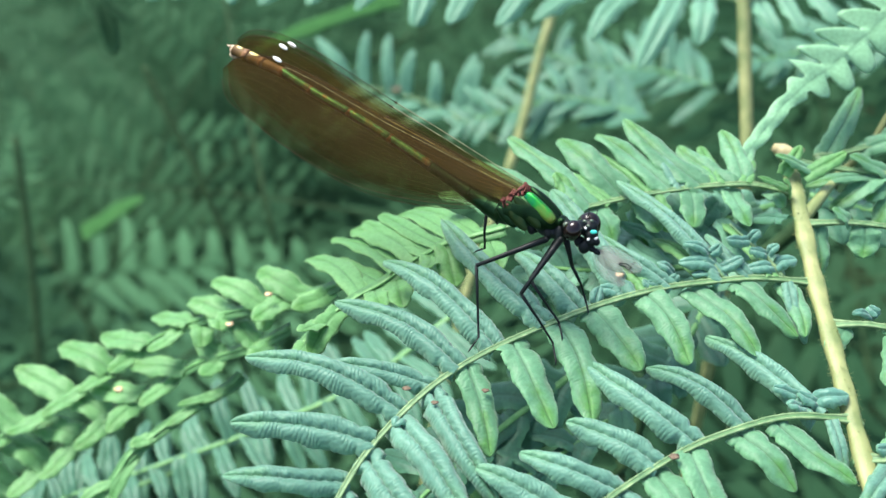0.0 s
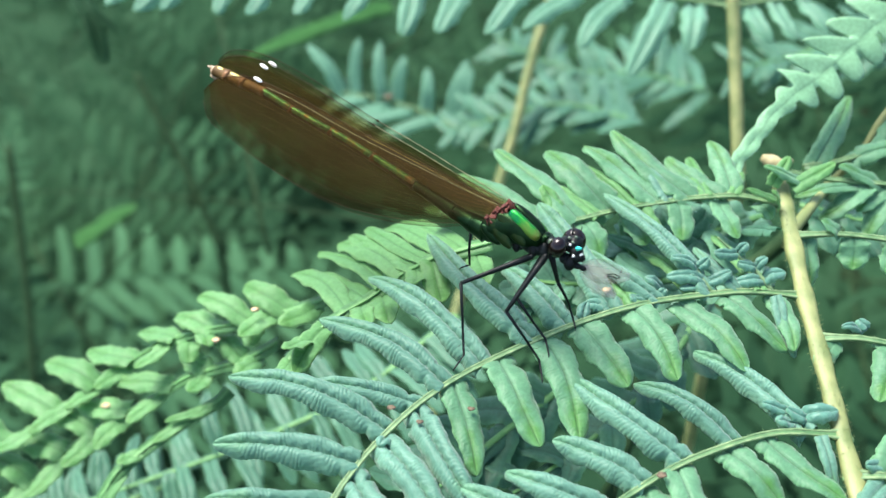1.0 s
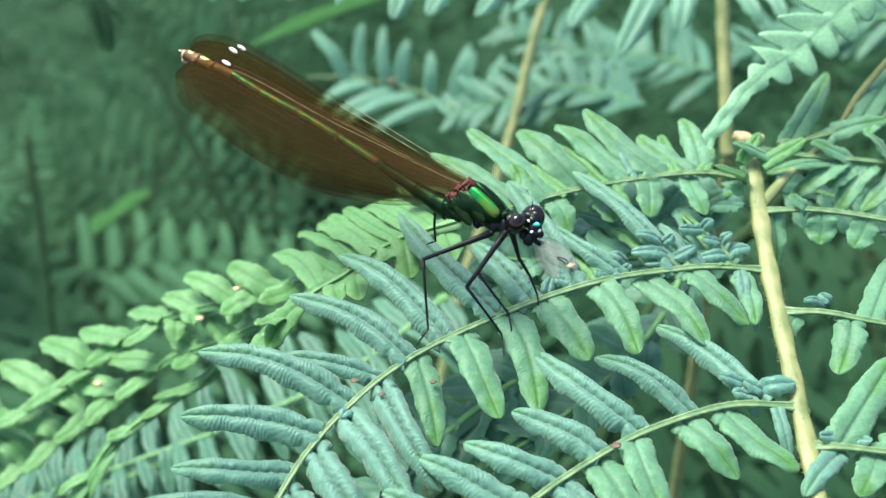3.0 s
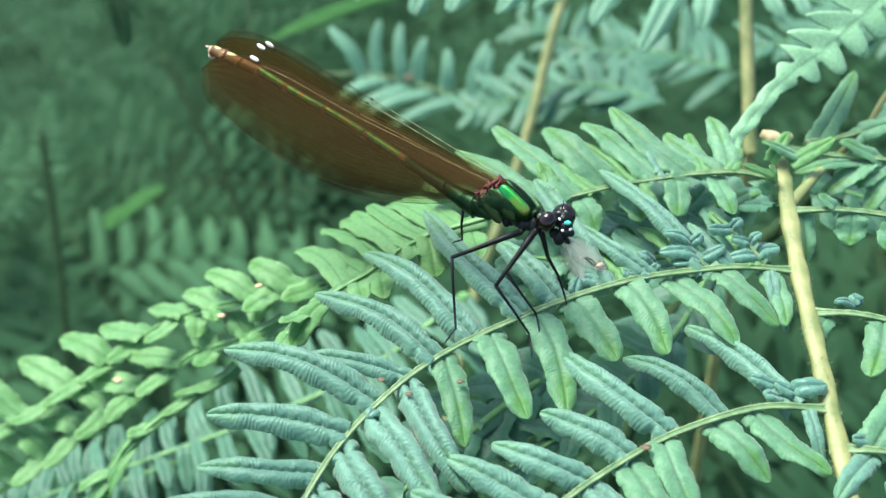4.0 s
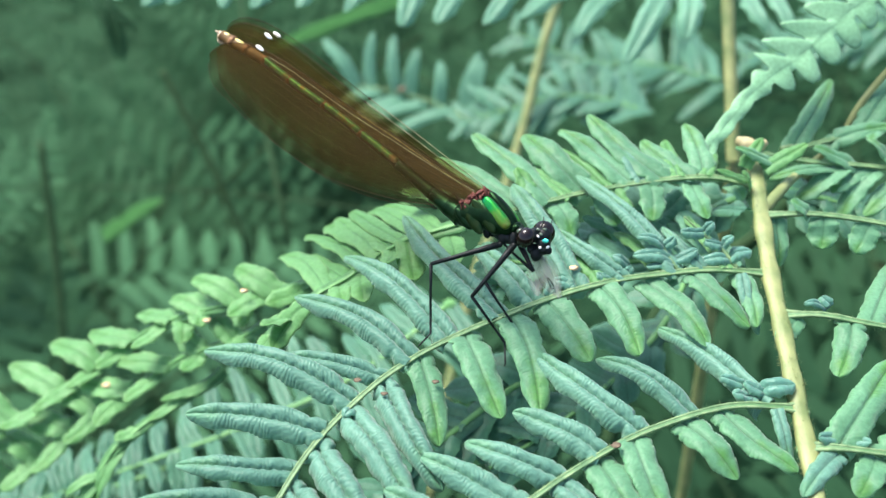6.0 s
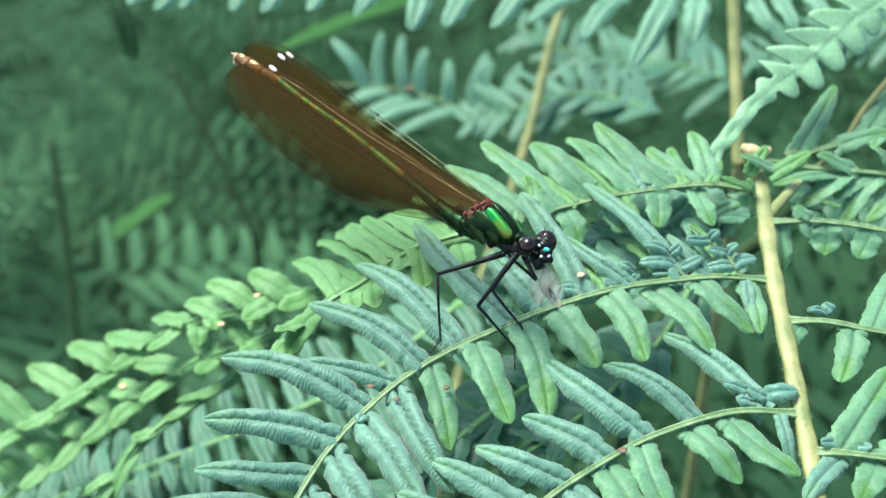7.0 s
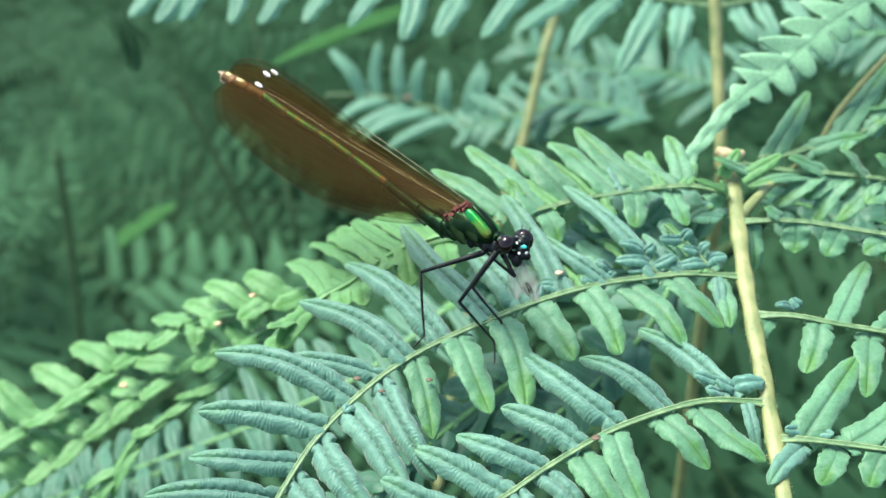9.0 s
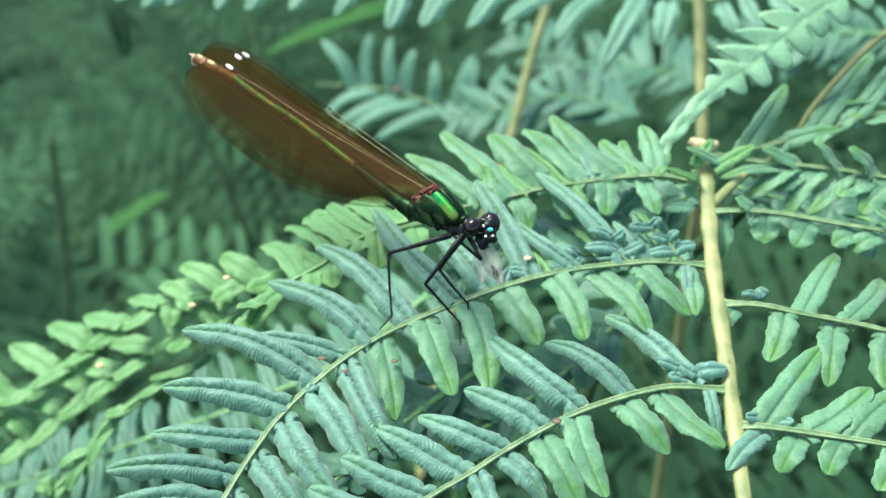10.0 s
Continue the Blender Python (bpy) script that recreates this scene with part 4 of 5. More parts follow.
# ---- thicket behind: uncounted fronds down to the ground ----
def thicket_frond(scale, rng, place, keep, bright=1.0):
    """A whole frond along +y before it is placed, with pinnae in pairs; pinnae for which keep() fails are left out."""
    pts = [Vector((0, y * scale, -0.30 * scale * (y ** 2))) for y in np.linspace(0, 1, 14)]
    stalk = tube([place @ p for p in pts], [0.0030 * scale * (1 - 0.8 * i / 13) for i in range(14)], 5)
    root = place @ pts[0]
    clear = root.y * 0.819 - (root.z - 1.0) * 0.574 > 0.7
    stem = tube([root, Vector((root.x, root.y + 0.02, root.z * 0.5)), Vector((root.x, root.y + 0.05, -0.05))], [0.0009, 0.0011, 0.0013], 5)
    stalk = join([stalk, stem]) if clear else stalk
    # bright scales the leaf colour to imitate the light at the frond's place
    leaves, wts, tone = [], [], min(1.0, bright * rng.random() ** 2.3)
    ups = place.to_3x3() @ Vector((0, 0, 1))
    rot = place.to_3x3()
    for i in range(10):
        for sgn in (1, -1):
            u = 0.10 + 0.088 * i
            base = pts[int(u * 13)]
            plen = scale * 0.45 * (1 - 0.85 * u) * rng.uniform(0.85, 1.1)
            dirv = Vector((sgn * 0.9, 0.40, rng.uniform(-0.15, 0.12)))
            mid = [place @ (base + dirv * (plen * q) + Vector((0, 0, -0.22 * plen * q * q))) for q in np.linspace(0, 1, 9)]
            if not all(keep(p) for p in (mid[0], mid[4], mid[8])):
                continue
            vv, ff = tube(mid, [0.0018 * scale * (1 - 0.8 * q / 8) for q in range(9)], 4)
            leaves.append((vv, ff))
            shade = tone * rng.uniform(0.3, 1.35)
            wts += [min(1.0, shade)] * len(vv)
            cnt = max(5, int((17 if bright > 2 else 12) * (1 - 0.5 * u)))
            for q in range(cnt):
                for s2 in (1, -1):
                    w0 = (q + 0.5 + 0.2 * s2) / cnt
                    k = w0 * 8
                    b0 = mid[int(k)].lerp(mid[min(8, int(k) + 1)], k - int(k))
                    out = rot @ (Vector((0, 1, 0)) * s2 + dirv * 0.35 + Vector((0, 0, rng.uniform(-0.3, 0.15))))
                    ll = plen * 0.26 * (1 - 0.7 * w0) * rng.uniform(0.85, 1.1)
                    lv, lf, wt, _ = leaflet(out.normalized() * ll, plen / cnt * 0.58, ups, rng, 0.4, 0.1, 0)
                    leaves.append(([Vector(p) + b0 for p in lv], lf))
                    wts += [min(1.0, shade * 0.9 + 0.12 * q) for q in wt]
    return stalk, leaves, wts


def beyond(p):
    """Whether a place lies clear behind the fronds that stand in front."""
    return (p.y * 0.819 - (p.z - 1.0) * 0.574) > 0.255 + (0.16 if p.x < -0.02 and p.y < 0.6 else 0.0)


trng = random.Random(11)
stalks, blades, bladew = [], [], []
for i in range(186):
    far, low = 110 <= i < 150, i >= 150
    bright = 1.0
    if low:
        # the low bank to the side of the perch, its light put into the leaf tone
        d = trng.uniform(0.45, 1.0)
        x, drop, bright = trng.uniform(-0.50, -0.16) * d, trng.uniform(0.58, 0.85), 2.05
    else:
        d = 1.3 + 1.2 * (i - 110) / 40 if far else 0.26 + 1.05 * (i / 110) ** 1.15
        spread = 0.42 * d + 0.05
        x = trng.uniform(-spread, spread) if i % 3 else trng.uniform(-spread, -0.3 * spread)
        drop = trng.uniform(0.34, 0.5) if far else trng.uniform(0.36, 1.08)
        if x < -0.12 * d and drop < 0.62 and d < 0.95:
            continue
        # shade at upper left and far right is put into the leaf tone
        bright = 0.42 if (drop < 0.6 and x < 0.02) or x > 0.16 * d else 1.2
    m = pose(x, d, max(0.06, 1.0 - drop * d), trng.uniform(5, 50), trng.uniform(-25, 25), 0) @ pose(0, 0, 0, trng.uniform(-12, 12), 0, trng.uniform(-180, 180))
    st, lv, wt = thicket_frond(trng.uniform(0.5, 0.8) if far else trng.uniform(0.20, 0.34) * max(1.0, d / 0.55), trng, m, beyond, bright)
    if lv:
        stalks.append(st)
        blades += lv
        bladew += wt
v, f = join(blades)
sv, sf = join(stalks)
green = len(f)
f = f + [tuple(k + len(v) for k in q) for q in sf]
v, bladew = v + sv, bladew + [0.0] * len(sv)
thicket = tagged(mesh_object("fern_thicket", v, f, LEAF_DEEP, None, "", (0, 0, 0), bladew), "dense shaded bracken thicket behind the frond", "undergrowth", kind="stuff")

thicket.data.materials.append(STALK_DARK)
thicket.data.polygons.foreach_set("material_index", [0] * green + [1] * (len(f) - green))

# ---- the damselfly ----
def metal_material(name, stops, rough=0.25, scale=900, metal=1.0, along=0.0):
    """Insect cuticle with a metallic sheen that shifts in hue over the surface."""
    m, n, l, b = material(name)
    tex = n.new("ShaderNodeTexCoord")
    no = n.new("ShaderNodeTexNoise")
    no.inputs["Scale"].default_value, no.inputs["Detail"].default_value = scale, 3
    l.new(tex.outputs["Object"], no.inputs["Vector"])
    col = ramp(n, stops)
    l.new(no.outputs["Fac"], col.inputs["Fac"])
    if along:
        sx = n.new("ShaderNodeSeparateXYZ")
        l.new(tex.outputs["Object"], sx.inputs[0])
        ma = n.new("ShaderNodeMath")
        ma.operation = "MULTIPLY_ADD"
        ma.inputs[1].default_value = along
        l.new(sx.outputs["X"], ma.inputs[0])
        l.new(no.outputs["Fac"], ma.inputs[2])
        l.new(ma.outputs[0], col.inputs["Fac"])
    l.new(col.outputs["Color"], b.inputs["Base Color"])
    b.inputs["Metallic"].default_value, b.inputs["Roughness"].default_value = metal, rough
    fine = n.new("ShaderNodeTexNoise")
    fine.inputs["Scale"].default_value = 9000
    l.new(tex.outputs["Object"], fine.inputs["Vector"])
    bp = n.new("ShaderNodeBump")
    bp.inputs["Strength"].default_value, bp.inputs["Distance"].default_value = 0.3, 0.00003
    l.new(fine.outputs["Fac"], bp.inputs["Height"])
    l.new(bp.outputs["Normal"], b.inputs["Normal"])
    return m


CUTICLE = metal_material("dark_green_cuticle", [(0.3, (0.004, 0.015, 0.006)), (0.7, (0.012, 0.038, 0.012))], 0.42, 600, 0.9)
OLIVE = metal_material("bronze_green_cuticle", [(0.3, (0.008, 0.034, 0.010)), (0.7, (0.028, 0.046, 0.013))], 0.36, 1400, 0.85)
SHINE = metal_material("bright_green_stripe", [(0.26, (0.010, 0.22, 0.09)), (0.48, (0.03, 0.34, 0.05)), (0.66, (0.13, 0.32, 0.05)), (0.92, (0.26, 0.24, 0.06))], 0.36, 700, 0.9, 90.0)
# Dark brown sides: shadow on the abdomen's lower half is in the colour.
ABDOMEN = metal_material("brown_shadowed_abdomen_side", [(0.32, (0.012, 0.014, 0.006)), (0.66, (0.045, 0.028, 0.012))], 0.5, 700, 0.3)
BACK_GREEN = metal_material("green_abdomen_back", [(0.36, (0.03, 0.13, 0.045)), (0.50, (0.07, 0.25, 0.08)), (0.58, (0.13, 0.16, 0.05)), (0.70, (0.20, 0.12, 0.05))], 0.42, 900, 0.7)
COPPER = metal_material("copper_joint", [(0.35, (0.08, 0.035, 0.012)), (0.7, (0.20, 0.095, 0.03))], 0.5, 900, 0.3)
BRONZE = plain_material("bronze_abdomen_end", (0.075, 0.040, 0.011), (0.16, 0.095, 0.028), 0.6, 900, 0, 0.2, 0.00005, 0.25)
YELLOW = plain_material("yellow_stripe", (0.50, 0.42, 0.10), (0.72, 0.62, 0.20), 0.4, 1500)
PALE = plain_material("pale_tip", (0.20, 0.13, 0.07), (0.55, 0.43, 0.28), 0.5, 1800)
BLACK = plain_material("black_leg_cuticle", (0.0015, 0.003, 0.003), (0.006, 0.009, 0.009), 0.5, 1500, 0, 0.2, 0.0002, 0.22)
EYE = plain_material("dark_brown_eye", (0.003, 0.002, 0.002), (0.012, 0.005, 0.004), 0.16, 3000, 0, 0.05, 0.00001, 0.4)
RED = plain_material("red_brown_wing_base", (0.05, 0.012, 0.008), (0.15, 0.045, 0.032), 0.65, 2500, 0, 0.8, 0.0001, 0.25)
FACE = plain_material("greenish_grey_cuticle", (0.05, 0.08, 0.05), (0.16, 0.20, 0.14), 0.35, 2500)
WHITE = plain_material("white_wing_spot", (0.72, 0.70, 0.66), (0.86, 0.84, 0.80), 0.5, 2500)
TURQUOISE = metal_material("turquoise_face_spot", [(0.3, (0.05, 0.62, 0.50)), (0.7, (0.10, 0.80, 0.66))], 0.3, 500, 0.6)
VEIN = plain_material("dark_wing_vein", (0.02, 0.012, 0.006), (0.05, 0.03, 0.014), 0.6, 2500, 0, 0.2, 0.0002, 0.1)
# Pale veins: the light caught along them is put into the colour.
VEIN_PALE = metal_material("glinting_wing_vein", [(0.3, (0.10, 0.09, 0.045)), (0.7, (0.27, 0.28, 0.15))], 0.42, 900, 0.5)


def membrane_material(name, inner, outer, body, opaque=0.2):
    """Clear tinted wing skin: light passes with a brown tint, thinner towards the hind margin, with fine cross veins."""
    m, n, l, b = material(name)
    at = n.new("ShaderNodeAttribute")
    at.attribute_name = "margin"
    ve = n.new("ShaderNodeAttribute")
    ve.attribute_name = "vein"
    tint = ramp(n, [(0.18, inner), (0.46, tuple(0.4 * p + 0.6 * q for p, q in zip(inner, outer))), (0.70, outer)])
    l.new(at.outputs["Fac"], tint.inputs["Fac"])
    mp = n.new("ShaderNodeMapping")
    mp.inputs["Scale"].default_value = (1.9, 2.8, 1.0)
    l.new(ve.outputs["Vector"], mp.inputs["Vector"])
    brick = n.new("ShaderNodeTexBrick")
    brick.inputs["Scale"].default_value = 1.0
    brick.inputs["Mortar Size"].default_value, brick.inputs["Mortar Smooth"].default_value = 0.05, 0.6
    brick.inputs["Color1"].default_value = brick.inputs["Color2"].default_value = (1, 1, 1, 1)
    brick.inputs["Mortar"].default_value = (0.28, 0.24, 0.18, 1)
    l.new(mp.outputs["Vector"], brick.inputs["Vector"])
    mul = n.new("ShaderNodeMix")
    mul.data_type, mul.blend_type = "RGBA", "MULTIPLY"
    mul.inputs[0].default_value = 0.9
    l.new(tint.outputs["Color"], mul.inputs[6])
    l.new(brick.outputs["Color"], mul.inputs[7])
    clear = n.new("ShaderNodeBsdfTransparent")
    l.new(mul.outputs[2], clear.inputs["Color"])
    b.inputs["Base Color"].default_value = (*body, 1)
    b.inputs["Roughness"].default_value = 0.45
    b.inputs["Specular IOR Level"].default_value = 0.35
    tl = n.new("ShaderNodeBsdfTranslucent")
    tl.inputs["Color"].default_value = (*body, 1)
    both = n.new("ShaderNodeMixShader")
    both.inputs[0].default_value = 0.4
    l.new(b.outputs[0], both.inputs[1])
    l.new(tl.outputs[0], both.inputs[2])
    cover = ramp(n, [(0.20, (opaque,) * 3), (0.60, (0.7 * opaque,) * 3), (0.95, (0.2 * opaque,) * 3)])
    l.new(at.outputs["Fac"], cover.inputs["Fac"])
    ms = n.new("ShaderNodeMixShader")
    l.new(cover.outputs["Color"], ms.inputs[0])
    l.new(clear.outputs[0], ms.inputs[1])
    l.new(both.outputs[0], ms.inputs[2])
    l.new(ms.outputs[0], n["Material Output"].inputs["Surface"])
    return m


MEMBRANE = membrane_material("brown_wing_membrane", (0.77, 0.62, 0.40), (0.975, 0.97, 0.88), (0.31, 0.205, 0.070), 0.155)
CLEAR = membrane_material("clear_fly_wing", (0.93, 0.94, 0.93), (0.95, 0.96, 0.95), (0.68, 0.66, 0.58), 0.34)


def ball(c, r, seg=14, rings=10, axis=None):
    """An ellipsoid at c with half-axes r (all mm), turned so that its x axis lies along axis."""
    q = Vector(axis).to_track_quat("X", "Z").to_matrix() if axis else Matrix.Identity(3)
    verts, faces = [], []
    for i in range(rings + 1):
        a = math.pi * i / rings
        for k in range(seg):
            t = 2 * math.pi * k / seg
            p = Vector((math.cos(a) * r[0], math.sin(a) * math.cos(t) * r[1], math.sin(a) * math.sin(t) * r[2]))
            verts.append((Vector(c) + q @ p) * MM)
    for i in range(rings):
        for k in range(seg):
            j = (k + 1) % seg
            faces.append((i * seg + k, (i + 1) * seg + k, (i + 1) * seg + j, i * seg + j))
    return verts, faces


def slab(c, r, axis):
    """A rounded bar: like ball() but with blunt ends and full sides."""
    v, f = ball((0, 0, 0), (1, 1, 1), 20, 16)
    q = Vector(axis).to_track_quat("X", "Z").to_matrix()
    out = []
    for p in v:
        p = p / MM
        p = Vector([math.copysign(abs(a) ** 0.62, a) * k for a, k in zip(p, r)])
        out.append((Vector(c) + q @ p) * MM)
    return out, f


def loft(stations, sides=16):
    """Skin over elliptical sections (x, y, z, half-width, half-height), mm, along x."""
    verts, faces = [], []
    for x, y, z, a, b in stations:
        for k in range(sides):
            t = 2 * math.pi * k / sides
            verts.append(Vector((x, y + a * math.cos(t), z + b * math.sin(t))) * MM)
    n = len(stations)
    for i in range(n - 1):
        for k in range(sides):
            j = (k + 1) % sides
            faces.append((i * sides + k, (i + 1) * sides + k, (i + 1) * sides + j, i * sides + j))
    faces.append(tuple(range(sides)))
    faces.append(tuple((n - 1) * sides + k for k in range(sides - 1, -1, -1)))
    return verts, faces


BODY = [
    (0, 0.00929, 0.09130, 0.94001, -23.63, 12.19, -31.10),
    (0.5, 0.00921, 0.09114, 0.94006, -23.06, 11.72, -31.12),
    (1, 0.00926, 0.09130, 0.93987, -23.18, 11.51, -30.82),
    (1.5, 0.00938, 0.09130, 0.93970, -23.97, 12.18, -30.55),
    (2, 0.00950, 0.09137, 0.93969, -22.08, 12.27, -29.94),
    (2.5, 0.00929, 0.09100, 0.94001, -23.24, 11.37, -30.81),
    (3, 0.00928, 0.09108, 0.93995, -23.57, 11.53, -30.43),
    (3.2, 0.00920, 0.09120, 0.93988, -24.15, 11.67, -30.47),
    (4.3, 0.00953, 0.09106, 0.94000, -26.29, 11.44, -30.40),
    (4.5, 0.00967, 0.09108, 0.94003, -24.38, 11.65, -30.00),
    (5, 0.01014, 0.09102, 0.93992, -26.26, 15.00, -30.97),
    (5.5, 0.01023, 0.09089, 0.93964, -28.59, 15.34, -33.91),
    (5.7, 0.01020, 0.09054, 0.93968, -26.82, 15.63, -34.57),
    (6.8, 0.01019, 0.08971, 0.93926, -23.83, 13.49, -36.60),
    (7, 0.00958, 0.08985, 0.93968, -25.64, 12.67, -37.09),
    (7.5, 0.00953, 0.08962, 0.93978, -25.59, 11.98, -36.27),
    (8, 0.00969, 0.08974, 0.93962, -23.45, 12.03, -35.63),
    (8.5, 0.00971, 0.08950, 0.93968, -25.39, 11.43, -35.31),
    (9, 0.00955, 0.08964, 0.93964, -26.59, 11.61, -35.51),
    (9.5, 0.00963, 0.08924, 0.93980, -26.08, 11.31, -35.36),
    (10, 0.00957, 0.08928, 0.93984, -27.53, 11.44, -34.78),
]
LEGS = [
    [(2.29, -0.9, -1.21), (-2.63, -3.2, -6.45), (0.34, -1.8, -13.76), (0.41, -3.31, -14.76)],  # right_mid
    [(3.66, -0.9, -0.49), (2.87, -3.4, -6.71), (7.11, 0.95, -11.24), (8.59, -0.78, -12.24)],  # right_front
    [(3.07, 0.9, -0.84), (2.2, 0.6, -6.27), (6.35, 3.27, -9.76), (7.62, 1.87, -10.56)],  # left_mid
    [(3.85, 0.7, -0.66), (5.31, 1.8, -3.14), (7.49, 6.56, -7.45), (8.27, 5.7, -7.94)],  # left_front
    [(-2.43, 0.9, -1.38), (-5.45, 2.2, -2.65), (-4.29, 3, -6.43), (-5.09, 3.3, -7.19)],  # left_hind
]
damselfly = thing("damselfly", Vector(BODY[0][1:4]), "metallic green damselfly with folded brown wings, perched on the frond", "insect")

# abdomen: ten slender segments, slightly swollen at the joints
AB_X = (-3.2, -5.0, -7.2, -12.4, -18.0, -23.6, -29.0, -33.0, -35.8, -38.0, -39.6)


def ab_z(x):
    return float(np.interp(x, (-40, -33, -28, -22, -16, -10, -6, -3), (1.0, 1.25, 0.85, 0.65, 0.1, -0.6, -1.05, -1.2)))


def ab_r(x):
    return float(np.interp(x, (-40, -38.5, -36, -33, -29, -18, -12, -9, -6.5, -4.5, -3), (0.62, 0.70, 0.66, 0.58, 0.50, 0.52, 0.60, 0.70, 0.86, 1.1, 1.3)))


for i in range(10):
    x0, x1 = AB_X[i], AB_X[i + 1]
    st, top = [], []
    for q in (0, 0.06, 0.3, 0.6, 0.94, 1.0):
        x = x0 + (x1 - x0) * q
        k = ab_r(x) * (1.03 if q in (0, 1.0) else 1.0 if q in (0.06, 0.94) else 0.97)
        st.append((x, 0, ab_z(x), k * 0.95, k))
        k *= 0.80 if q not in (0, 1.0) else 0.70
        top.append((x, -0.14, ab_z(x) + 0.26 * ab_r(x), k * 0.95, k))
    v, f = loft(st, 16)
    seg = mesh_object("abdomen_segment", v, f, CUTICLE if i < 3 else ABDOMEN if i < 7 else BRONZE, damselfly, "metallic green abdomen segment" if i < 7 else "bronze abdomen segment")
    if 2 < i < 7:
        v, f = loft(top, 14)
        mesh_object("back_stripe", v, f, BACK_GREEN, seg, "metallic green back of the segment")
    if 2 < i < 9:
        r = ab_r(x1)
        v, f = loft([(x1 + 0.45, -0.04, ab_z(x1 + 0.45) + 0.05, r * 0.98, r * 0.99), (x1 + 0.1, -0.04, ab_z(x1) + 0.05, r * 1.02, r * 1.05), (x1 - 0.2, 0, ab_z(x1), r * 0.98, r)], 14)
        mesh_object("joint", v, f, COPPER, seg, "dull copper joint ring")
    if i > 7:
        v, f = ball(((x0 + x1) / 2, -0.12, ab_z(x1) + ab_r(x1) * 0.62), (abs(x1 - x0) * 0.50, 0.34, 0.30))
        mesh_object("stripe", v, f, YELLOW, seg, "yellow stripe on the back")
v, f = join([ball((-39.7, 0, 0.95), (0.45, 0.5, 0.58)), ball((-40.15, -0.28, 1.2), (0.42, 0.13, 0.13)), ball((-40.15, 0.28, 1.2), (0.42, 0.13, 0.13)), ball((-39.5, 0, 0.35), (0.55, 0.24, 0.3))])
mesh_object("abdomen_tip", v, f, PALE, damselfly, "pale pinkish abdomen tip")

# thorax: a slanted barrel with bright shoulder stripes, side plates and a collar
v, f = loft([(-4.2, 0, -1.2, 0.7, 0.8), (-3.6, 0, -0.9, 1.25, 1.35), (-2.6, 0, -0.2, 1.62, 1.95), (-1.2, 0, 0.45, 1.72, 2.05), (0.3, 0, 0.62, 1.66, 1.75), (1.6, 0, 0.55, 1.45, 1.4), (2.5, 0, 0.5, 1.0, 0.95), (2.9, 0, 0.55, 0.4, 0.4)], 24)
thorax = mesh_object("thorax", v, f, CUTICLE, damselfly, "dark metallic green thorax")
for sgn in (-1, 1):
    v, f = slab((0.45, 1.10 * sgn, 1.48), (2.05, 0.46, 0.62), (3.7, 0.15 * sgn, -1.15))
    mesh_object("shoulder_stripe", v, f, SHINE, thorax, "bright green shoulder stripe")
    v, f = ball((-0.5, 1.46 * sgn, 0.55), (2.1, 0.19, 0.66), 16, 12, (3.4, 0, -1.5))
    mesh_object("side_plate", v, f, OLIVE, thorax, "bronze green side plate")
    v, f = ball((-1.5, 1.46 * sgn, -0.35), (1.9, 0.20, 0.66), 16, 12, (3.2, 0, -1.7))
    mesh_object("side_plate", v, f, OLIVE, thorax, "bronze green side plate")
    v, f = ball((-2.4, 1.25 * sgn, -0.95), (1.4, 0.3, 0.55), 16, 12, (3.2, 0, -1.2))
    mesh_object("side_plate", v, f, CUTICLE, thorax)
v, f = ball((0.5, 0, 2.02), (2.25, 0.66, 0.5), 16, 12, (3.7, 0, -1.15))
mesh_object("back_ridge", v, f, CUTICLE, thorax, "dark blue-green ridge along the back")
v, f = join([ball((2.75, 0, 0.9), (0.5, 0.95, 0.75)), ball((3.15, 0, 0.95), (0.45, 0.7, 0.6)), ball((2.9, -0.55, 1.2), (0.35, 0.35, 0.3)), ball((2.9, 0.55, 1.2), (0.35, 0.35, 0.3))])
v2, f2 = ball((2.1, 0, -0.35), (1.55, 0.95, 0.85), 16, 12, (3, 0, 0.6))
mesh_object("breast", v2, f2, BLACK, thorax, "black underside between the hips")
mesh_object("collar", v, f, CUTICLE, thorax, "dark collar behind the head")
for sgn in (-1, 1):
    for cx, cz in ((3.3, -0.25), (2.2, -0.65), (0.4, -1.0), (-1.6, -1.2)):
        v, f = ball((cx - 0.1, 0.62 * sgn, cz + 0.2), (0.85, 0.42, 0.5), 12, 9, (0.5, 0, -1))
        mesh_object("coxa", v, f, BLACK, thorax, "black hip joint")
brng = random.Random(5)
for sgn in (-1, 1):
    lumps = []
    for k in range(34):
        q = k / 33
        lumps.append(ball((-1.9 - 1.3 * q + brng.uniform(-0.35, 0.35), sgn * (0.55 + 0.85 * q + brng.uniform(-0.12, 0.2)), 2.55 - 2.3 * q + brng.uniform(-0.2, 0.2)), (brng.uniform(0.2, 0.62), brng.uniform(0.10, 0.22), brng.uniform(0.10, 0.24)), 7, 5, (brng.uniform(-1, 1), brng.uniform(-1, 1), brng.uniform(-1, 1))))
    v, f = join(lumps)
    mesh_object("wing_hinge", v, f, RED, thorax, "reddish brown wing hinge")

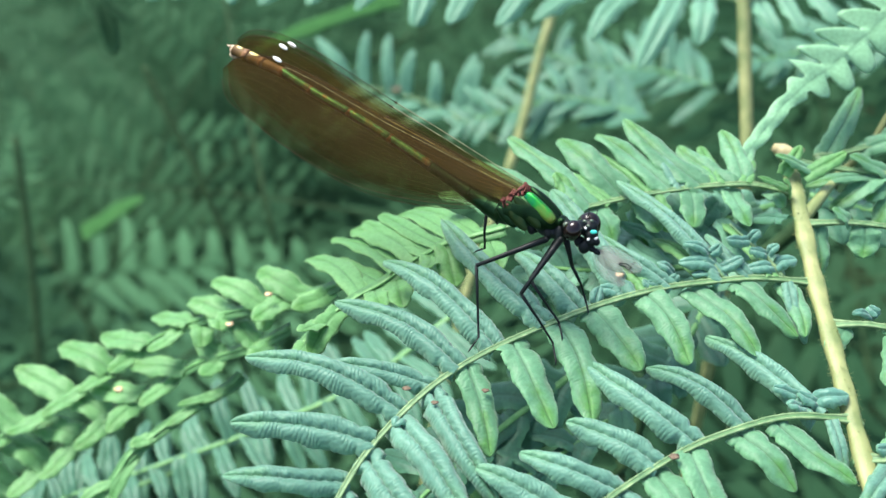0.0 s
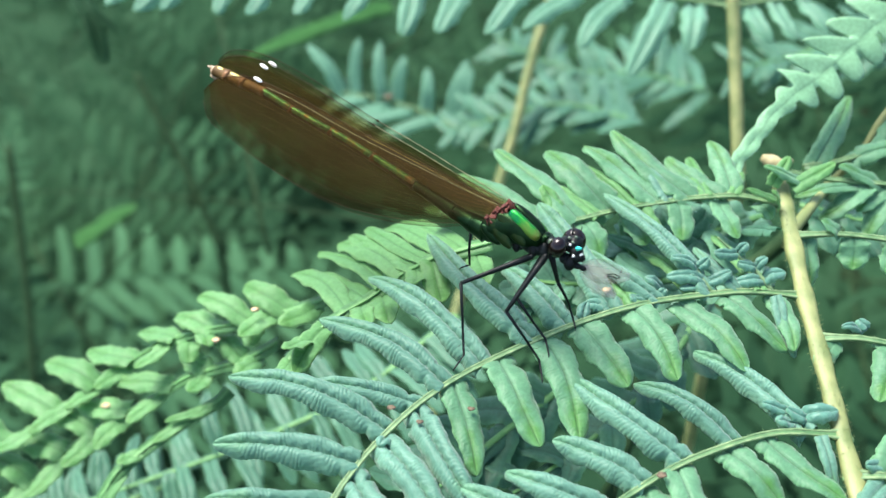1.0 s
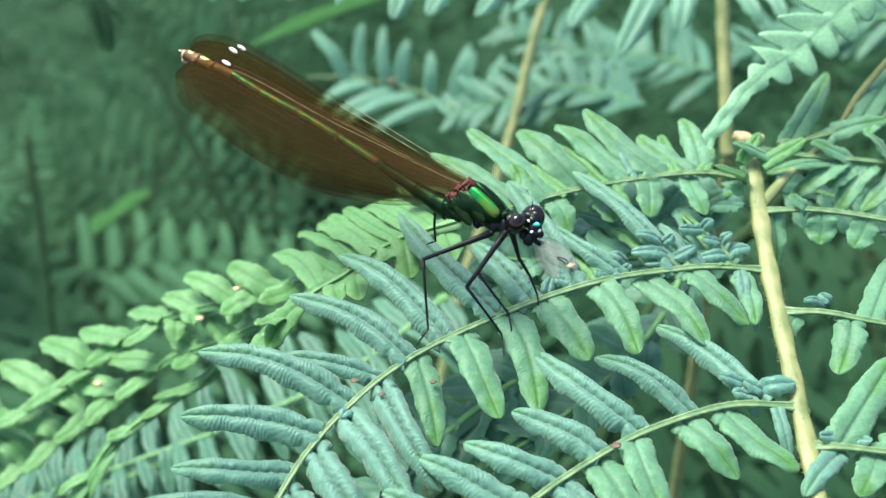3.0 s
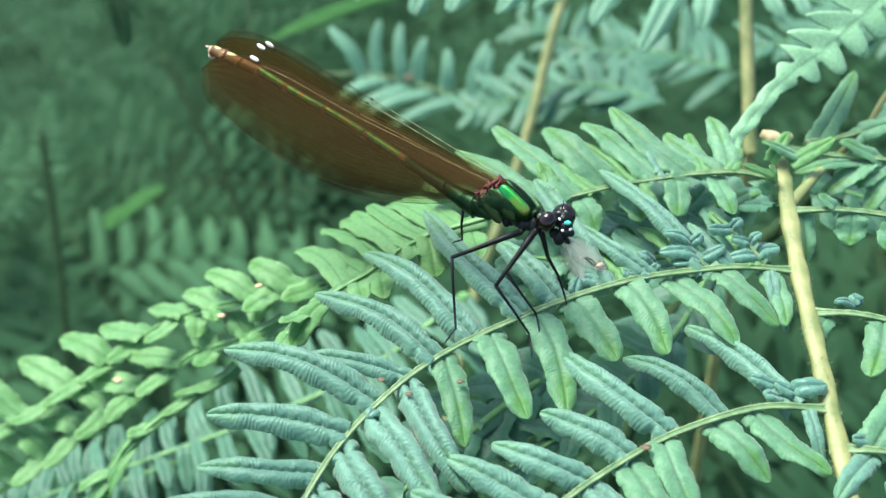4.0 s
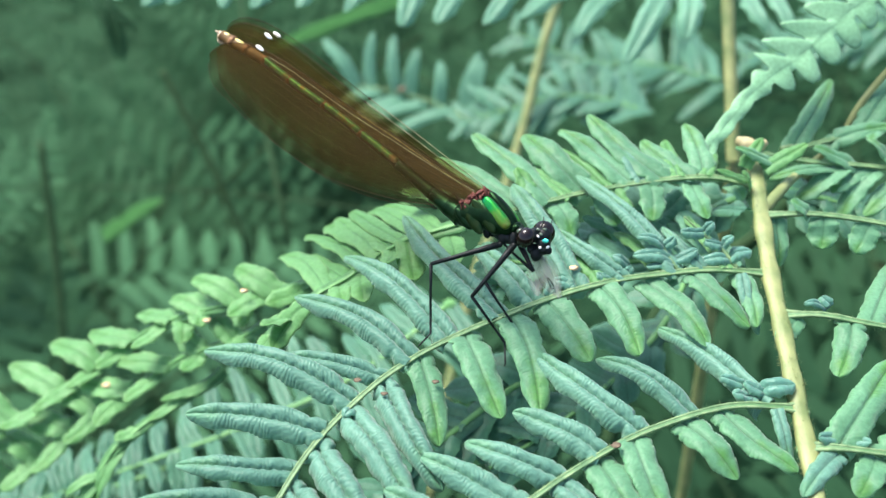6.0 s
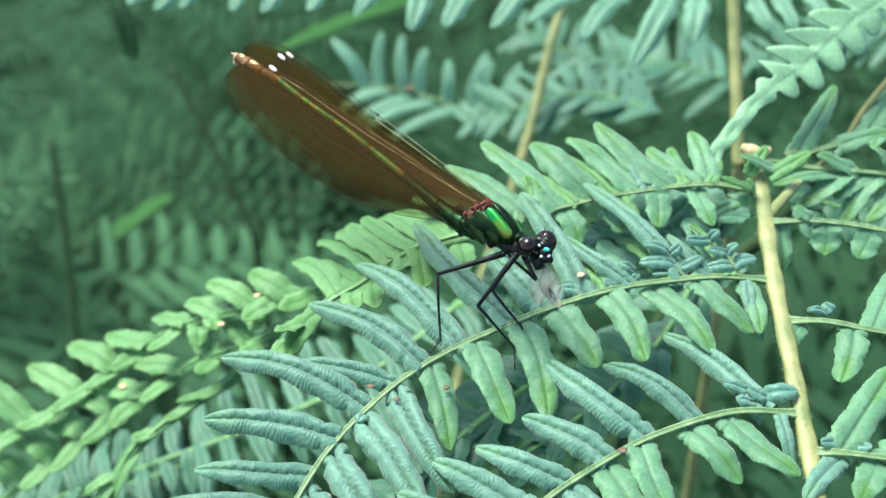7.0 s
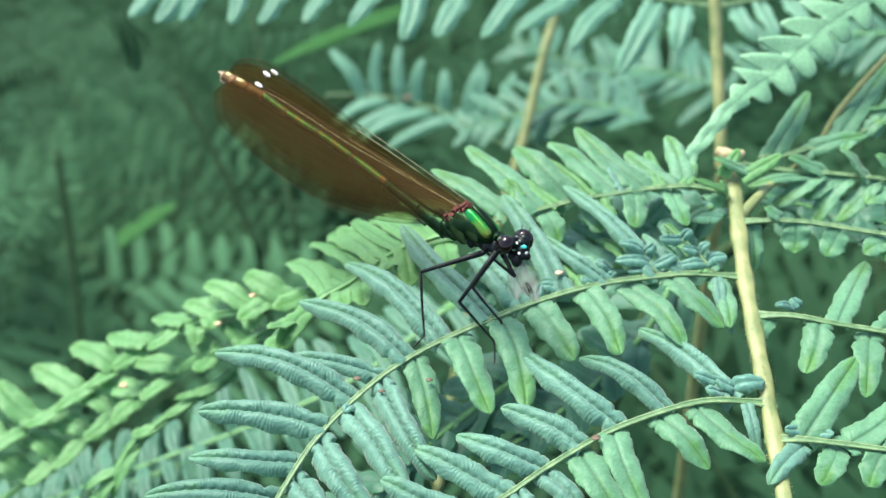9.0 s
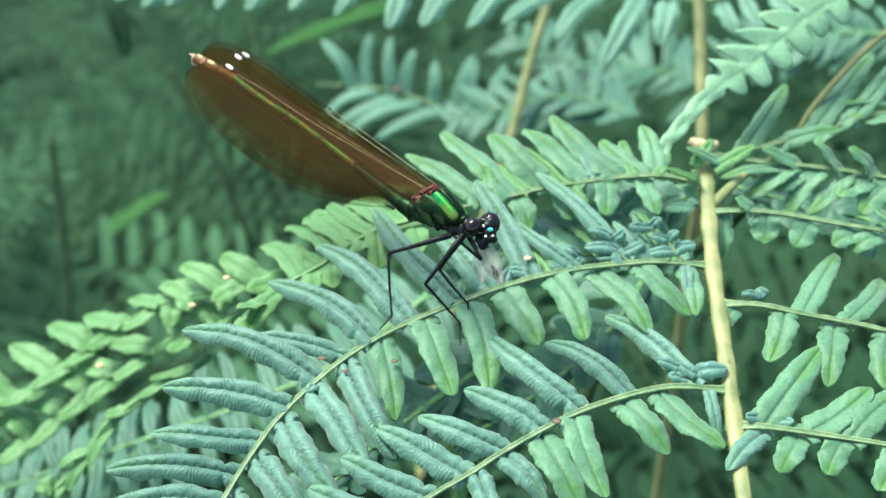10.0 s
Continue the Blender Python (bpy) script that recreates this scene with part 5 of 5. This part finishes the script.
# head: two round eyes apart, a dark face with pale marks, feelers and jaws
v, f = join([ball((4.84, -0.1, 1.41), (0.75, 1.75, 0.8), 20, 14, (1, 0, 0.1)), ball((5.63, 0.1, 1.66), (0.85, 0.95, 1.0), 18, 12), ball((6.11, -0.1, 1.18), (0.72, 0.85, 0.72), 16, 12), ball((3.73, -0.5, 1.03), (0.7, 0.7, 0.6), 12, 9)])
head = mesh_object("head", v, f, BLACK, damselfly, "dark metallic green head")
v, f = ball((4.52, -1.35, 1.05), (0.92, 0.85, 1.08), 24, 16)
mesh_object("eye", v, f, EYE, head, "glossy dark brown eye")
v, f = ball((5.29, 0.8, 1.77), (1.22, 0.95, 1.32), 24, 16)
mesh_object("eye", v, f, EYE, head, "glossy dark brown eye")
for c, r in (((6.22, -1, 0.87), (0.17, 0.1, 0.15)), ((6.85, -0.75, 1.28), (0.2, 0.1, 0.14)), ((5.48, -1, 1.76), (0.13, 0.08, 0.18))):
    v, f = ball(c, r, 10, 8, (0.5, 0, 1))
    mesh_object("jaw_base_spot", v, f, WHITE, head, "white spot at the jaw")
v, f = ball((6.39, -1, 1.79), (0.36, 0.10, 0.22), 14, 10, (1, 0, 0.55))
mesh_object("face_spot", v, f, TURQUOISE, head, "shining turquoise face spot")
for a, b, c in (((5.09, -0.2, 2.58), (4.96, 0, 3.13), (4.66, 0.3, 3.44)), ((5.6, 0.6, 2.6), (5.58, 0.8, 3.07), (5.35, 1.1, 3.49))):
    v, f = tube([Vector(p) * MM for p in (a, b, c)], [0.00010, 0.00006, 0.00003], 6)
    mesh_object("feeler", v, f, BLACK, head)
# pale beads on the brow: glints put into shape and colour
for c in ((5.09, -0.75, 2.28), (5.61, -0.4, 2.56), (5.61, -0.85, 2.06)):
    v, f = ball(c, (0.2, 0.12, 0.16), 8, 6)
    mesh_object("simple_eye_glint", v, f, FACE, head, "small pale glint on the brow")
for c, r, a in (((6.04, -0.4, -0.1), (0.80, 0.6, 0.62), (0.3, 0, -1)), ((5.39, -0.2, 0.04), (0.6, 0.5, 0.6), (1, 0, -1)), ((6.36, -0.35, 0.7), (0.75, 0.55, 0.6), (1, 0, 0.3)), ((6.89, -0.2, 0.83), (0.45, 0.35, 0.4), (1, 0, -1))):
    v, f = ball(c, r, 10, 7, a)
    mesh_object("jaw", v, f, BLACK, head, "black jaw")
v, f = ball((3.65, -1, 1.13), (0.4, 0.2, 0.35), 10, 7)
mesh_object("cheek", v, f, FACE, head, "greenish grey patch behind the eye")

# wings, folded together along the abdomen
CHORD_U = (0, 0.04, 0.1, 0.2, 0.3, 0.42, 0.55, 0.68, 0.8, 0.88, 0.94, 0.98, 1.0)
CHORD = (1.2, 2.8, 4.6, 6.7, 8.3, 9.7, 10.4, 10.5, 9.8, 8.4, 7.2, 4.8, 1.4)
DIP_U, DIP = (0, 0.3, 0.45, 0.7, 0.82, 0.90, 0.95, 0.98, 1.0), (0, 0.1, 0.0, 0.2, -0.1, -0.8, -1.7, -2.7, -4.2)


def smooth(u, us, vs):
    """A rounded line through the corner values."""
    e = 0.035 * min(1.0, (1 - u) * 12 + 0.05, u * 12 + 0.05)
    return sum(float(np.interp(u + e * k, us, vs)) for k in (-1, -0.5, 0, 0.5, 1)) / 5


def wing(base, stigma, lean, length, label, spot=True, wide=1.0):
    """A wing from its hinge: the fore edge runs towards stigma, the blade hangs below it, leaning sideways by lean."""
    b, s = Vector(base), Vector(stigma)
    ax = (s - b).normalized()
    dn = Vector((0, lean, -1))
    dn = (dn - ax * dn.dot(ax)).normalized()
    nrm = ax.cross(dn)
    nu, nv = 70, 18

    def at(u, w):
        c, d = smooth(u, CHORD_U, CHORD), smooth(u, DIP_U, DIP)
        fold = 0.02 * math.sin(w * 26) * (1 - w) + 0.25 * math.sin(w * 3.0 + u * 2)
        return (b + ax * (u * length) + dn * (c * w * wide - d) + nrm * fold) * MM

    verts, wt, ve, faces = [], [], [], []
    for i in range(nu + 1):
        u = 1 - (1 - i / nu) ** 1.25
        for j in range(nv + 1):
            w = j / nv
            verts.append(at(u, w))
            wt.append(max(w, 1.2 * (u - 0.35) * w * w, 0.95 if w < 0.06 and 0.1 < lean < 0.25 else 0.0))
            ve.append((u * length, w * smooth(u, CHORD_U, CHORD), 0))
    m = nv + 1
    for i in range(nu):
        for j in range(nv):
            faces.append((i * m + j, i * m + j + 1, (i + 1) * m + j + 1, (i + 1) * m + j))
    ob = mesh_object("wing", verts, faces, MEMBRANE, damselfly, label, (0, 0, 0), wt, ve)
    # veins drawn with the painted glint
    bright = {(0.10, 0.0): lean < 0.1, (0.0, 0.0): lean > 0.1}
    for w0, w1, u0, u1, r in ((0.0, 0.0, 0.0, 0.44, 0.042), (0.0, 0.0, 0.44, 1.0, 0.034), (0.10, 0.05, 0.0, 0.80, 0.022), (0.22, 0.16, 0.0, 0.97, 0.014), (0.33, 0.28, 0.0, 0.97, 0.010), (0.42, 0.40, 0.0, 0.98, 0.010), (0.55, 0.56, 0.0, 0.98, 0.009), (0.68, 0.72, 0.0, 0.97, 0.009), (0.84, 0.87, 0.0, 0.97, 0.008), (1.0, 1.0, 0.0, 1.0, 0.028)):
        p = [at(u0 + (u1 - u0) * q / 40, w0 + (w1 - w0) * q / 40) for q in range(41)]
        v, f = tube(p, [r * MM] * 41, 5)
        mesh_object("wing_vein", v, f, VEIN_PALE if bright.get((w0, u0)) else VEIN, ob)
    p = b + ax * (31.65 if lean > 0.1 else 31.1) + dn * (0.85 if lean > 0.1 else 0.15) + Vector((0, -0.4, 0))
    if spot:
        v, f = ball(p, (0.62, 0.10, 0.24), 14, 10, ax)
        mesh_object("wing_spot", v, f, WHITE, ob, "white wing spot")
    v, f = ball(at(0.44, 0.0) / MM, (0.22, 0.08, 0.13), 8, 6, ax)
    mesh_object("wing_node", v, f, VEIN, ob, "dark notch on the fore edge")
    return ob


wing((-2.3, -0.75, 2.2), (-33.6, -0.75, 2.75), 0.02, 37.3, "brown translucent fore wing", True, 0.86)
wing((-3.0, -0.35, 1.7), (-33.0, 1.0, 2.3), 0.25, 38.2, "brown translucent hind wing", False)
wing((-2.3, 0.85, 2.5), (-33.6, 1.9, 4.95), 0.22, 39.0, "brown translucent fore wing")
wing((-3.0, 1.05, 2.0), (-33.2, 1.5, 4.3), 0.22, 38.0, "brown translucent hind wing")

# legs: thigh, shin and foot, thin and bristly
lrng = random.Random(3)


def bristles(a, b, count, size):
    out = []
    for i in range(count):
        p = a.lerp(b, (i + 0.5) / count)
        d = (b - a).normalized()
        s = d.orthogonal().normalized()
        s.rotate(Matrix.Rotation(lrng.uniform(0, 6.28), 3, d))
        out.append(tube([p, p + (s * 0.85 + d * 0.5) * size], [0.00002, 0.000008], 3))
    return out


leg_parts = []
for hip, knee, ankle, toe in LEGS:
    hip, knee, ankle, toe = (Vector(p) * MM for p in (hip, knee, ankle, toe))
    k, a, t = knee - hip, ankle - hip, toe - hip
    bend = k.cross(a - k).normalized() * 0.0002
    v, f = join([tube([Vector((0, 0, 0)), k * 0.3, k * 0.7, k, k * 1.01], [0.00036, 0.00030, 0.00023, 0.00021, 0.0001], 8), ball((0, 0, 0), (0.32, 0.3, 0.32), 10, 8)])
    leg = mesh_object("leg", v, f, BLACK, damselfly, "thin black bristly leg", hip)
    v, f = join([tube([Vector((0, 0, 0)), (a - k) * 0.5 + bend, a - k, a.lerp(t, 0.5) - k, t - k, t - k + (t - a).normalized() * 0.0003 + Vector((0, 0, -0.0002))], [0.00019, 0.00014, 0.00012, 0.0001, 0.00009, 0.00003], 8)] + bristles(Vector((0, 0, 0)), a - k, 26, 0.0008))
    shin = mesh_object("shin", v, f, BLACK, leg, "", k)
    v, f = join(bristles(k * 0.2, k, 14, 0.0006))
    tagged(mesh_object("bristles", v, f, BLACK, leg), kind="stuff")
    leg_parts.append((leg, hip, t, shin, k))

# the prey: what is left of a small fly, held in the jaws
small_fly = thing("small_fly", Vector((0, 0, 0)), "remains of a small clear-winged fly held in the jaws", "insect")
for tilt, size in ((10, 5.0), (-20, 4.4)):
    vv, ff, wt, ve = [], [], [], []
    d = Vector((math.cos(radians(tilt)), math.sin(radians(tilt)), 0.1 * tilt / 20))
    s = Vector((-d.y, d.x, 0.15))
    for i in range(13):
        u = i / 12
        hw = 1.25 * math.sin(math.pi * min(1, 0.06 + 0.88 * u ** 0.8)) ** 0.8
        for j in range(7):
            w = j / 3 - 1
            vv.append((d * (u * size) + s * (w * hw) + Vector((0, 0, 0.12 * math.sin(u * 7 + w * 3)))) * MM)
            wt.append(abs(w))
            ve.append((u * size, w * hw, 0))
    for i in range(12):
        for j in range(6):
            ff.append((i * 7 + j, i * 7 + j + 1, (i + 1) * 7 + j + 1, (i + 1) * 7 + j))
    mesh_object("wing", vv, ff, CLEAR, small_fly, "clear crumpled fly wing", (0, 0, 0), wt, ve)
v, f = join([ball((0.1, 0, 0), (0.5, 0.3, 0.3)), ball((0.5, 0.2, -0.1), (0.3, 0.2, 0.2)), ball((-0.5, 0, 0.1), (0.5, 0.35, 0.35))])
mesh_object("body", v, f, BLACK, small_fly, "chewed dark body")
for k in (0.4, 1):
    v, f = tube(curve_points([Vector(p) * MM for p in ((2.6, 0.2 * k, 0), (3.4, 0.1 + 0.5 * k, 0.4), (3.8, 0.5 * k, -0.2), (3.9, 1.0 * k + 0.2, 0.3))], 4), [0.00006] * 13, 5)
    mesh_object("fly_leg", v, f, BLACK, small_fly, "thin dark fly leg")


def at_time(rows, t):
    """The body's pose at t, between its rows."""
    for (t0, *a), (t1, *b) in zip(rows, rows[1:]):
        if t0 <= t <= t1:
            k = (t - t0) / (t1 - t0)
            return pose(*(p + (q - p) * k for p, q in zip(a, b)))
    return pose(*rows[-1][1:])


def motions():
    walk(damselfly, [(t, pose(*r)) for t, *r in BODY])
    first = pose(*BODY[0][1:])
    # the feet stay on the frond while the body turns over them; one fore leg is drawn in, one hind leg folds up
    for n, (leg, hip, toe, shin, knee) in enumerate(leg_parts):
        rows = []
        for t, *r in BODY:
            foot = first @ (hip + toe)
            want = (pose(*r).inverted() @ foot) - hip
            if n == 4 and t > 4.8:
                want = Vector((-5.2, 2.0, -1.6)) * MM
            q = toe.rotation_difference(want)
            if n == 3 and t > 5.1:
                q = knee.rotation_difference(Vector((2.6, -0.8, -1.2)) * MM)
            rows.append((t, Matrix.Translation(hip) @ q.to_matrix().to_4x4()))
        walk(leg, rows)
        if n == 3:
            fold = (toe - knee).rotation_difference(-knee + Vector((0, 0, -1.5)) * MM)
            half = fold.slerp(Matrix.Identity(3).to_quaternion(), 0.5)
            rest = Matrix.Translation(knee)
            walk(shin, [(0, rest), (5.0, rest), (5.3, rest @ half.to_matrix().to_4x4()), (5.6, rest @ fold.to_matrix().to_4x4()), (10, rest @ fold.to_matrix().to_4x4())])
    # the prey turns in the jaws and is drawn in bit by bit
    rows = []
    for t, turn, reach in ((0, -18, 7.2), (0.5, -8, 7.2), (1, 0, 7.2), (1.5, -22, 7.1), (2, -30, 7.0), (2.5, -55, 6.9), (3, -35, 6.8), (3.2, -35, 6.8), (4.3, -50, 6.6), (5, -60, 6.4), (5.7, -75, 6.3), (7, -88, 6.2), (8, -88, 6.1), (9, -86, 6.0), (10, -86, 5.9)):
        m = at_time(BODY, t) @ pose(reach * MM, 0, -0.1 * MM, 0, -turn * 0.6 - 6, 0) @ pose(0, 0, 0, 80, 0, 0)
        rows.append((t, m))
    walk(small_fly, rows)


motions()
